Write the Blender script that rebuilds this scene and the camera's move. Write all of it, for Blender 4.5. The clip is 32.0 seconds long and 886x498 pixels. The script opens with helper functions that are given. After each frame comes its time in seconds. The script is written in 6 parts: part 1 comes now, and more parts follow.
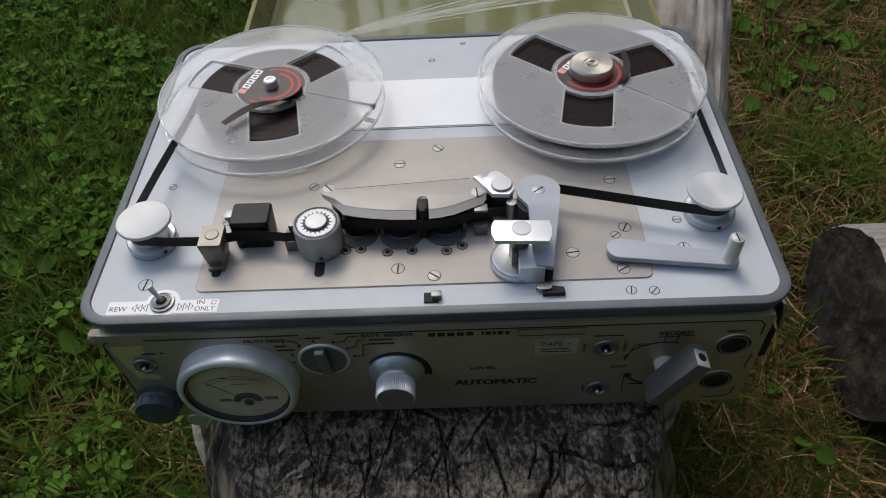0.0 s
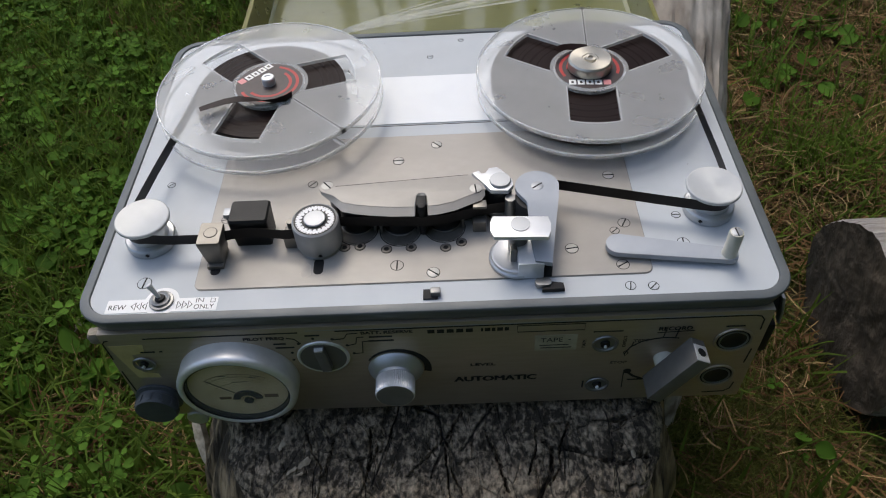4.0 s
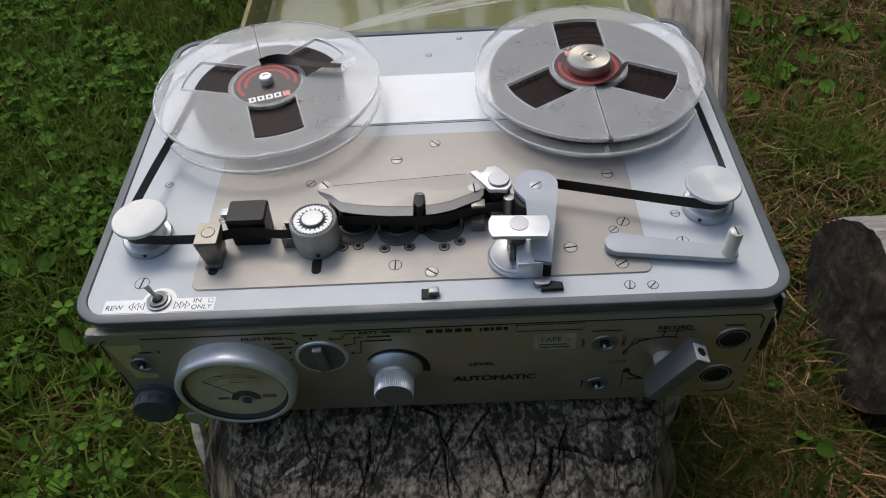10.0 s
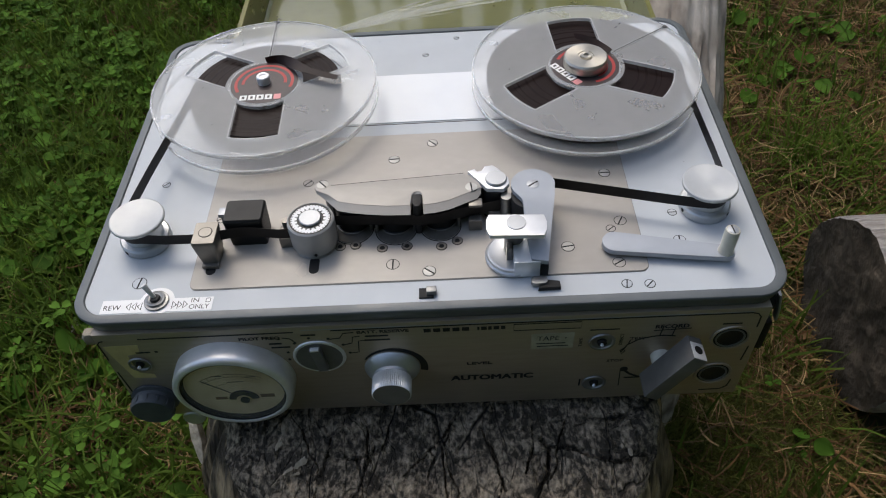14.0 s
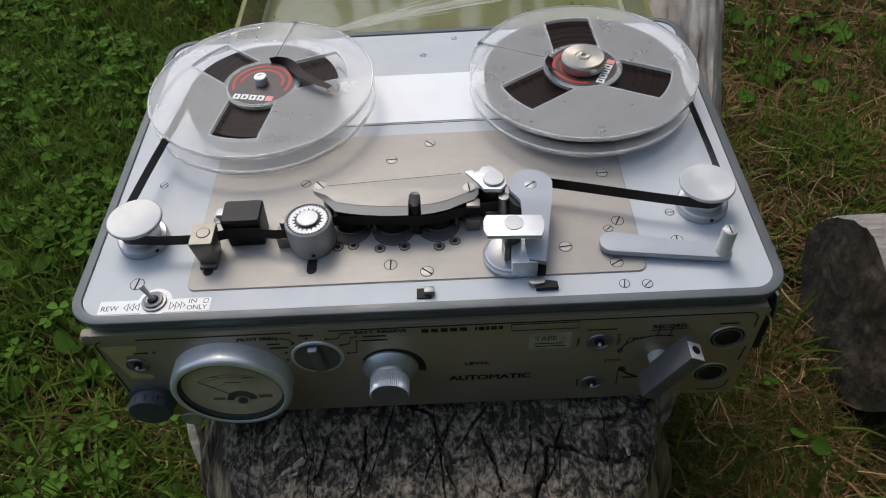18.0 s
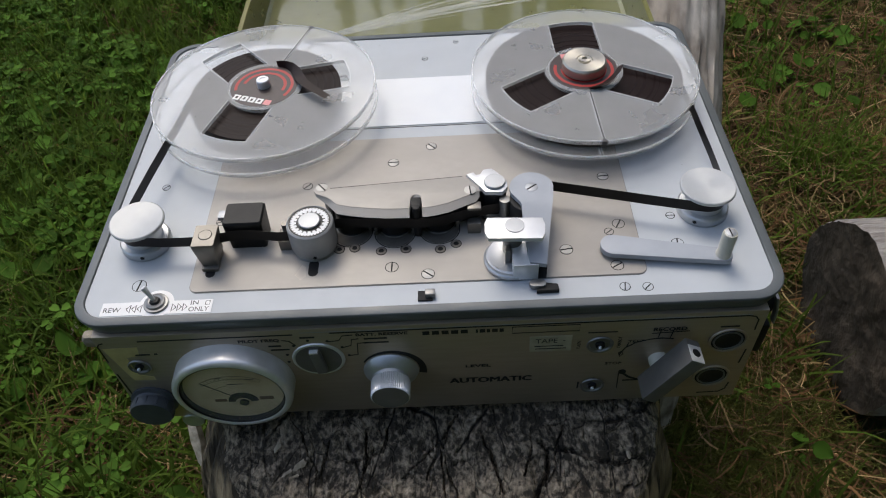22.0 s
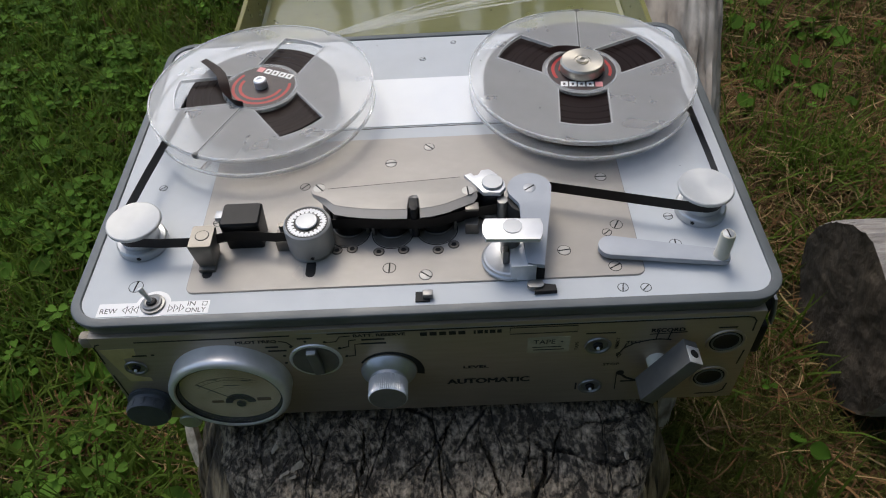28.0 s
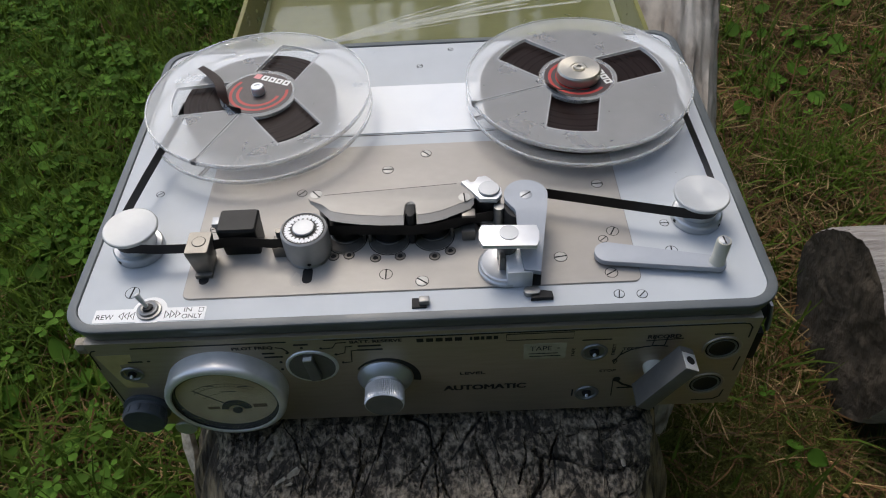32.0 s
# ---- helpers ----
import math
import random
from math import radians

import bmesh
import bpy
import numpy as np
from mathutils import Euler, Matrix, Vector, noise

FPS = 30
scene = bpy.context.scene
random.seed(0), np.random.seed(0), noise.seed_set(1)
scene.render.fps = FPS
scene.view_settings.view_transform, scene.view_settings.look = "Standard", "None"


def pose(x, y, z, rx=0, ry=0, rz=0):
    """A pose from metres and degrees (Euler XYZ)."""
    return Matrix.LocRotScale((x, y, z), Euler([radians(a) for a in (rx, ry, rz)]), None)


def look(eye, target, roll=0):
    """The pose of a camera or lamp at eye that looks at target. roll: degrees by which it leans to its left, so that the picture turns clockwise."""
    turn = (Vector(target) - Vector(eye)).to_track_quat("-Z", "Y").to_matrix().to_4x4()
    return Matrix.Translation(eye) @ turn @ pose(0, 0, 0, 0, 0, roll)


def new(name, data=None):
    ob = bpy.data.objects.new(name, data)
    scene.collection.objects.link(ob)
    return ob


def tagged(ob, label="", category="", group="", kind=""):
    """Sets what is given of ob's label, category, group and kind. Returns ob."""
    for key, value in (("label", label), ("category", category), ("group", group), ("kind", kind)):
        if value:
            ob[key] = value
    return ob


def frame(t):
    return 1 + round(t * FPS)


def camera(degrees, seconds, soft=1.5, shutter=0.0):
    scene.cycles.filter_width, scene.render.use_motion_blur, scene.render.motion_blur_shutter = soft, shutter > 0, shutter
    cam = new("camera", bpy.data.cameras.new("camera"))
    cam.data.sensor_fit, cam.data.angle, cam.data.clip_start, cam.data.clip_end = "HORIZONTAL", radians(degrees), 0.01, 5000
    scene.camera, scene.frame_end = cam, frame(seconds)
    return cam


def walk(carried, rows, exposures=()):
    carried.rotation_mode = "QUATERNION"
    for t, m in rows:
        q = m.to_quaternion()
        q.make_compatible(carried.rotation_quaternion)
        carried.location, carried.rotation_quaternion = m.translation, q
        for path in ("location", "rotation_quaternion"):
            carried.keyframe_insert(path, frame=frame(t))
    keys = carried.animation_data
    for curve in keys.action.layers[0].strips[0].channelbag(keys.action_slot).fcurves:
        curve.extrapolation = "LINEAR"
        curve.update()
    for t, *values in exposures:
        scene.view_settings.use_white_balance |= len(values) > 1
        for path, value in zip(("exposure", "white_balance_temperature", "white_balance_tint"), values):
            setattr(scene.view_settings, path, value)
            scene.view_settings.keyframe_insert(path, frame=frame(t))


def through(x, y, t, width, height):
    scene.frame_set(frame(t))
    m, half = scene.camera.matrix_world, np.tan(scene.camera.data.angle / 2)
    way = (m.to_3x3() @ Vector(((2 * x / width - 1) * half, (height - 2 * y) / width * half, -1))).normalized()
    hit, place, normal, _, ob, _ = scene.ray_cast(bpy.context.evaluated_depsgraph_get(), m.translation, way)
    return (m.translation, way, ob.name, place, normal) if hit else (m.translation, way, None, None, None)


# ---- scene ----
# ---- camera ----
cam = camera(61.1, 32.0, soft=1.08, shutter=0.1)
# the lens is sharp on the recorder; the ground behind falls a little out of focus
cam.data.dof.use_dof = True
cam.data.dof.focus_distance, cam.data.dof.aperture_fstop = 0.395, 45.0
PATH = [
    (0, pose(0.01416, -0.32031, 0.77178, 42.087, 2.333, -0.555)),
    (0.5, pose(0.01414, -0.32023, 0.77154, 42.035, 2.338, -0.462)),
    (1, pose(0.01461, -0.32012, 0.77158, 41.896, 2.490, -0.699)),
    (1.5, pose(0.01432, -0.31970, 0.77131, 41.834, 2.489, -0.794)),
    (2, pose(0.01433, -0.31980, 0.77138, 41.837, 2.526, -0.748)),
    (2.5, pose(0.01477, -0.32021, 0.77141, 41.955, 2.436, -0.617)),
    (3, pose(0.01460, -0.32025, 0.77091, 41.972, 2.487, -0.732)),
    (3.5, pose(0.01460, -0.32043, 0.77119, 41.881, 2.558, -0.801)),
    (5.5, pose(0.01493, -0.32023, 0.77129, 41.916, 2.525, -0.741)),
    (6, pose(0.01472, -0.31998, 0.77130, 41.883, 2.555, -0.785)),
    (6.5, pose(0.01464, -0.31998, 0.77140, 41.956, 2.508, -0.642)),
    (7, pose(0.01508, -0.31985, 0.77122, 41.882, 2.579, -0.610)),
    (7.5, pose(0.01546, -0.32001, 0.77106, 41.831, 2.688, -0.720)),
    (8, pose(0.01545, -0.32012, 0.77067, 41.850, 2.689, -0.865)),
    (8.5, pose(0.01546, -0.31990, 0.77077, 41.890, 2.588, -0.747)),
    (9, pose(0.01524, -0.31970, 0.77136, 41.841, 2.514, -0.705)),
    (9.5, pose(0.01549, -0.31957, 0.77087, 41.794, 2.647, -0.801)),
    (10, pose(0.01572, -0.31917, 0.77053, 41.757, 2.677, -0.853)),
    (10.5, pose(0.01572, -0.31946, 0.77061, 41.867, 2.574, -0.905)),
    (11, pose(0.01551, -0.31984, 0.77084, 41.882, 2.557, -0.787)),
    (11.5, pose(0.01553, -0.31983, 0.77089, 41.789, 2.648, -0.951)),
    (12, pose(0.01577, -0.31978, 0.77104, 41.799, 2.652, -0.942)),
    (12.5, pose(0.01550, -0.31969, 0.77096, 41.795, 2.547, -0.881)),
    (13, pose(0.01534, -0.31975, 0.77096, 41.802, 2.532, -0.897)),
    (13.5, pose(0.01573, -0.31986, 0.77077, 41.750, 2.616, -1.088)),
    (14, pose(0.01579, -0.31974, 0.77058, 41.755, 2.623, -1.065)),
    (14.5, pose(0.01602, -0.31998, 0.77111, 41.924, 2.540, -0.960)),
    (16.5, pose(0.01594, -0.31996, 0.77109, 41.945, 2.491, -0.994)),
    (17, pose(0.01560, -0.31963, 0.77129, 41.822, 2.458, -0.965)),
    (17.5, pose(0.01566, -0.32001, 0.77136, 41.838, 2.494, -1.008)),
    (18, pose(0.01611, -0.31967, 0.77090, 41.727, 2.582, -1.211)),
    (18.5, pose(0.01573, -0.31994, 0.77129, 41.886, 2.498, -1.088)),
    (19, pose(0.01573, -0.31992, 0.77098, 41.845, 2.520, -1.069)),
    (19.5, pose(0.01623, -0.31978, 0.77076, 41.844, 2.564, -1.285)),
    (20, pose(0.01624, -0.32015, 0.77104, 41.921, 2.603, -1.152)),
    (20.5, pose(0.01609, -0.32055, 0.77129, 42.082, 2.544, -0.991)),
    (21, pose(0.01630, -0.32037, 0.77164, 42.114, 2.454, -0.838)),
    (21.5, pose(0.01631, -0.32033, 0.77156, 42.069, 2.526, -0.887)),
    (22, pose(0.01636, -0.32067, 0.77147, 41.988, 2.586, -1.032)),
    (22.5, pose(0.01635, -0.32057, 0.77090, 41.976, 2.567, -1.088)),
    (23, pose(0.01644, -0.31995, 0.77064, 41.930, 2.556, -1.025)),
    (23.5, pose(0.01643, -0.31985, 0.77067, 41.949, 2.529, -1.062)),
    (24, pose(0.01677, -0.31997, 0.77092, 41.874, 2.612, -1.232)),
    (24.5, pose(0.01694, -0.32030, 0.77070, 41.958, 2.617, -1.191)),
    (25, pose(0.01648, -0.32029, 0.77102, 42.030, 2.512, -1.200)),
    (25.5, pose(0.01629, -0.32028, 0.77143, 42.068, 2.383, -1.030)),
    (27.5, pose(0.01628, -0.32003, 0.77148, 42.080, 2.374, -1.050)),
    (28, pose(0.01645, -0.32009, 0.77101, 42.022, 2.461, -1.134)),
    (28.5, pose(0.01670, -0.32017, 0.77092, 42.036, 2.455, -1.184)),
    (29, pose(0.01696, -0.32010, 0.77092, 41.964, 2.501, -1.263)),
    (29.5, pose(0.01662, -0.31992, 0.77089, 41.974, 2.445, -1.187)),
    (30, pose(0.01639, -0.32009, 0.77137, 42.119, 2.332, -1.051)),
    (30.5, pose(0.01649, -0.32019, 0.77086, 42.144, 2.337, -1.100)),
    (31, pose(0.01643, -0.32016, 0.77084, 42.083, 2.371, -1.295)),
    (31.5, pose(0.01694, -0.32041, 0.77121, 42.275, 2.354, -1.281)),
    (32, pose(0.01706, -0.32051, 0.77122, 42.530, 2.296, -1.197)),
]
walk(cam, PATH, [(0, 0.41, 6760, 7.5), (1.0, 0.43, 6760, 7.5), (1.7, 0.54, 6760, 7.5), (32, 0.54, 6760, 7.5)])

# ---- light ----
DECK = 0.5          # height of the recorder's deck over the ground
BASE = 0.409        # top of the stump
world = bpy.data.worlds.new("sky")
scene.world = world
world.use_nodes = True
wn = world.node_tree
sky = wn.nodes.new("ShaderNodeTexSky")
sky.sky_type, sky.sun_disc = "NISHITA", False
sky.sun_elevation, sky.sun_rotation = radians(58), radians(-21)
sky.air_density, sky.dust_density, sky.ozone_density = 1.0, 2.5, 1.0
wn.links.new(sky.outputs[0], wn.nodes["Background"].inputs[0])
wn.nodes["Background"].inputs[1].default_value = 0.15
sun = new("sun", bpy.data.lights.new("sun", "SUN"))
sun.data.energy, sun.data.angle, sun.data.color = 0.72, radians(26), (1.0, 0.96, 0.9)
sun.matrix_world = look((-2.0, 5.2, 9.0), (0, 0, 0.4))


# ---- materials ----
def mat(name, color, rough=0.5, metal=0.0, color2=None, scale=20.0, bump=0.0, bump_scale=80.0, stretch=(1, 1, 1),
        detail=6.0, spread=(0.35, 0.65), color3=None, scale3=4.0, transmission=0.0, ior=1.45, coat=0.0, rough2=None,
        island=0.0, each=0.0, emission=None, sub=0.0, dist=0.002):
    m = bpy.data.materials.new(name)
    m.use_nodes = True
    nt = m.node_tree
    b = nt.nodes["Principled BSDF"]
    b.inputs["Base Color"].default_value = (*color, 1)
    b.inputs["Roughness"].default_value = rough
    b.inputs["Metallic"].default_value = metal
    b.inputs["IOR"].default_value = ior
    b.inputs["Transmission Weight"].default_value = transmission
    b.inputs["Coat Weight"].default_value = coat
    tc = nt.nodes.new("ShaderNodeTexCoord")
    mp = nt.nodes.new("ShaderNodeMapping")
    mp.inputs["Scale"].default_value = stretch
    nt.links.new(tc.outputs["Object"], mp.inputs[0])

    def noise_fac(sc, lo, hi):
        n = nt.nodes.new("ShaderNodeTexNoise")
        n.inputs["Scale"].default_value, n.inputs["Detail"].default_value = sc, detail
        nt.links.new(mp.outputs[0], n.inputs["Vector"])
        r = nt.nodes.new("ShaderNodeMapRange")
        r.inputs[1].default_value, r.inputs[2].default_value = lo, hi
        nt.links.new(n.outputs[0], r.inputs[0])
        return r.outputs[0]

    def mix(a, c, f):
        x = nt.nodes.new("ShaderNodeMix")
        x.data_type = "RGBA"
        if isinstance(a, tuple):
            x.inputs["A"].default_value = (*a, 1)
        else:
            nt.links.new(a, x.inputs["A"])
        x.inputs["B"].default_value = (*c, 1)
        nt.links.new(f, x.inputs["Factor"])
        return x.outputs["Result"]

    col = color
    if color2:
        col = mix(col, color2, noise_fac(scale, *spread))
    if color3:
        col = mix(col, color3, noise_fac(scale3, 0.45, 0.7))
    if island or each:
        info = nt.nodes.new("ShaderNodeNewGeometry" if island else "ShaderNodeObjectInfo")
        hs = nt.nodes.new("ShaderNodeHueSaturation")
        rg = nt.nodes.new("ShaderNodeMapRange")
        k = island or each
        rg.inputs[3].default_value, rg.inputs[4].default_value = 1 - k, 1 + k
        nt.links.new(info.outputs["Random Per Island" if island else "Random"], rg.inputs[0])
        nt.links.new(rg.outputs[0], hs.inputs["Value"])
        if isinstance(col, tuple):
            hs.inputs["Color"].default_value = (*col, 1)
        else:
            nt.links.new(col, hs.inputs["Color"])
        col = hs.outputs[0]
    if not isinstance(col, tuple):
        nt.links.new(col, b.inputs["Base Color"])
    if rough2 is not None:
        r = nt.nodes.new("ShaderNodeMapRange")
        r.inputs[3].default_value, r.inputs[4].default_value = rough, rough2
        nt.links.new(noise_fac(scale * 0.7, 0.35, 0.65), r.inputs[0])
        nt.links.new(r.outputs[0], b.inputs["Roughness"])
    if bump:
        n = nt.nodes.new("ShaderNodeTexNoise")
        n.inputs["Scale"].default_value, n.inputs["Detail"].default_value = bump_scale, 8
        nt.links.new(mp.outputs[0], n.inputs["Vector"])
        bp = nt.nodes.new("ShaderNodeBump")
        bp.inputs["Strength"].default_value, bp.inputs["Distance"].default_value = bump, dist
        nt.links.new(n.outputs[0], bp.inputs["Height"])
        nt.links.new(bp.outputs[0], b.inputs["Normal"])
    if emission:
        b.inputs["Emission Color"].default_value, b.inputs["Emission Strength"].default_value = (*emission[:3], 1), emission[3]
    return m


M_DECK = mat("deck_paint", (0.495, 0.528, 0.562), 0.48, 0.0, (0.53, 0.562, 0.596), 60, 0.05, 2500, rough2=0.58, color3=(0.47, 0.5, 0.53), scale3=9)
M_WHITE = mat("white_plate", (0.84, 0.86, 0.88), 0.35, 0.0, (0.8, 0.82, 0.85), 40)
M_PLATE = mat("beige_anodised", (0.405, 0.378, 0.345), 0.46, 0.12, (0.425, 0.398, 0.365), 160, 0.03, 1500, stretch=(1, 1.5, 1), rough2=0.54, color3=(0.385, 0.358, 0.325), scale3=25)
M_RIM = mat("grey_rim", (0.128, 0.142, 0.149), 0.34, 0.0, (0.15, 0.163, 0.168), 70, 0.06, 900, rough2=0.5, color3=(0.1, 0.112, 0.118), scale3=22)
M_BODY = mat("grey_case", (0.19, 0.205, 0.21), 0.5, 0.0, (0.16, 0.175, 0.18), 50, 0.08, 1200)
M_PANEL = mat("front_panel", (0.455, 0.38, 0.3), 0.36, 0.6, (0.49, 0.415, 0.33), 60, 0.05, 1800, stretch=(1, 1, 8), rough2=0.44)
M_INK = mat("black_print", (0.015, 0.015, 0.016), 0.5)
M_ALU = mat("bright_aluminium", (0.78, 0.785, 0.8), 0.34, 0.4, (0.72, 0.725, 0.74), 120, 0.04, 1800, rough2=0.34)
M_ALU2 = mat("satin_aluminium", (0.39, 0.405, 0.43), 0.44, 0.5, (0.42, 0.435, 0.46), 120, 0.04, 1800, rough2=0.48)
M_CAP = mat("dished_aluminium", (0.56, 0.57, 0.575), 0.42, 0.15, (0.52, 0.53, 0.535), 120, 0.03, 1800, rough2=0.46)
M_KNOB = mat("turned_metal", (0.6, 0.61, 0.62), 0.34, 0.65, (0.55, 0.56, 0.57), 150, 0.03, 1800, rough2=0.38)
M_BEZEL = mat("satin_bezel", (0.88, 0.88, 0.88), 0.3, 0.5, (0.8, 0.8, 0.8), 150, 0.04, 1800, rough2=0.36)
M_TURNED = mat("bright_turned_cap", (0.55, 0.52, 0.46), 0.3, 0.8, (0.48, 0.455, 0.4), 150, 0.03, 2000, rough2=0.38)
M_WHITE_METAL = mat("bright_plated_tip", (0.84, 0.85, 0.88), 0.28, 0.3, (0.78, 0.79, 0.82), 300)
M_GUIDE = mat("worn_guide_steel", (0.22, 0.208, 0.19), 0.42, 0.7, (0.18, 0.17, 0.155), 120, 0.04, 1800)
M_ROLLER = mat("grey_roller", (0.4, 0.4, 0.4), 0.42, 0.3, (0.35, 0.352, 0.355), 120, 0.04, 1800)
M_SCREW = mat("pale_screw_head", (0.56, 0.545, 0.51), 0.42, 0.1, (0.5, 0.485, 0.45), 200)
M_BLOCK = mat("dull_steel_block", (0.16, 0.155, 0.15), 0.42, 0.35, (0.19, 0.185, 0.175), 120, 0.04, 1800)
M_STEEL = mat("machined_steel", (0.3, 0.3, 0.295), 0.34, 0.75, (0.25, 0.25, 0.248), 150, 0.03, 2000, rough2=0.42)
M_GUN = mat("grey_metal", (0.25, 0.25, 0.25), 0.4, 0.55, (0.21, 0.212, 0.213), 120, 0.04, 1800)
M_BLACK = mat("black_plastic", (0.011, 0.011, 0.012), 0.5, 0.0, (0.016, 0.016, 0.017), 120, 0.08, 1500, ior=1.34)
# plate metal with the shade beneath the tape put into its colour
M_BASE = mat("shaded_plate_metal", (0.13, 0.122, 0.11), 0.4, 0.3, (0.17, 0.16, 0.145), 140, 0.03, 1500)
M_RUBBER = mat("black_rubber", (0.014, 0.014, 0.015), 0.65)
M_TAPE = mat("magnetic_tape", (0.009, 0.0075, 0.007), 0.36, 0.0, (0.013, 0.0105, 0.01), 300, ior=1.3)
M_TAIL = mat("loose_tape", (0.02, 0.009, 0.008), 0.5, 0.0, (0.014, 0.007, 0.006), 200, ior=1.3)
M_CREAM = mat("cream_plastic", (0.62, 0.6, 0.52), 0.5, 0.0, (0.56, 0.54, 0.46), 200)
M_CRANK = mat("pale_grey_enamel", (0.36, 0.385, 0.43), 0.5, 0.1, (0.39, 0.415, 0.46), 90, 0.05, 1500, rough2=0.58)
M_BLUECAP = mat("blue_grey_cap", (0.06, 0.069, 0.08), 0.5, 0.0, (0.08, 0.09, 0.102), 150, 0.06, 1500)
M_HOLE = mat("dark_recess", (0.008, 0.008, 0.009), 0.7)
M_LABEL = mat("white_sticker", (0.86, 0.86, 0.86), 0.5, 0.0, (0.82, 0.82, 0.83), 120)
M_YELLOW = mat("yellowed_tape", (0.66, 0.56, 0.28), 0.4, 0.0, (0.56, 0.46, 0.22), 150)
M_DIAL = mat("dial_face", (0.78, 0.63, 0.43), 0.5, 0.0, (0.5, 0.35, 0.19), 42, spread=(0.44, 0.7))
M_FAINT = mat("faded_brown_print", (0.16, 0.115, 0.07), 0.5, 0.0, (0.3, 0.22, 0.14), 90)
M_RED = mat("red_print", (0.42, 0.035, 0.032), 0.45)
M_DISC = mat("dark_label_disc", (0.045, 0.032, 0.032), 0.38, 0.0, (0.06, 0.04, 0.04), 200)
M_PALE = mat("pale_print", (0.82, 0.82, 0.8), 0.45)
M_PINK = mat("pink_print", (0.75, 0.3, 0.3), 0.45)


def spun(m, amount=0.7):
    """Circular brushing about the upright axis of a turned part."""
    nt = m.node_tree
    b = nt.nodes["Principled BSDF"]
    b.inputs["Anisotropic"].default_value = amount
    tg = nt.nodes.new("ShaderNodeTangent")
    tg.direction_type, tg.axis = "RADIAL", "Z"
    nt.links.new(tg.outputs[0], b.inputs["Tangent"])
    return m


def wound(m):
    """Fine rings on the side of a tape pack, and the sheen that runs along them."""
    nt = m.node_tree
    b = nt.nodes["Principled BSDF"]
    tc = nt.nodes.new("ShaderNodeTexCoord")
    flat = nt.nodes.new("ShaderNodeVectorMath")
    flat.operation = "MULTIPLY"
    flat.inputs[1].default_value = (1, 1, 0)
    far = nt.nodes.new("ShaderNodeVectorMath")
    far.operation = "LENGTH"
    n = nt.nodes.new("ShaderNodeTexNoise")
    n.noise_dimensions = "1D"
    n.inputs["Scale"].default_value, n.inputs["Detail"].default_value = 420, 2
    rg = nt.nodes.new("ShaderNodeMapRange")
    rg.inputs[1].default_value, rg.inputs[2].default_value = 0.35, 0.65
    rg.inputs[3].default_value, rg.inputs[4].default_value = 0.26, 0.42
    nt.links.new(tc.outputs["Object"], flat.inputs[0])
    nt.links.new(flat.outputs[0], far.inputs[0])
    nt.links.new(far.outputs["Value"], n.inputs["W"])
    nt.links.new(n.outputs[0], rg.inputs[0])
    nt.links.new(rg.outputs[0], b.inputs["Roughness"])
    return m


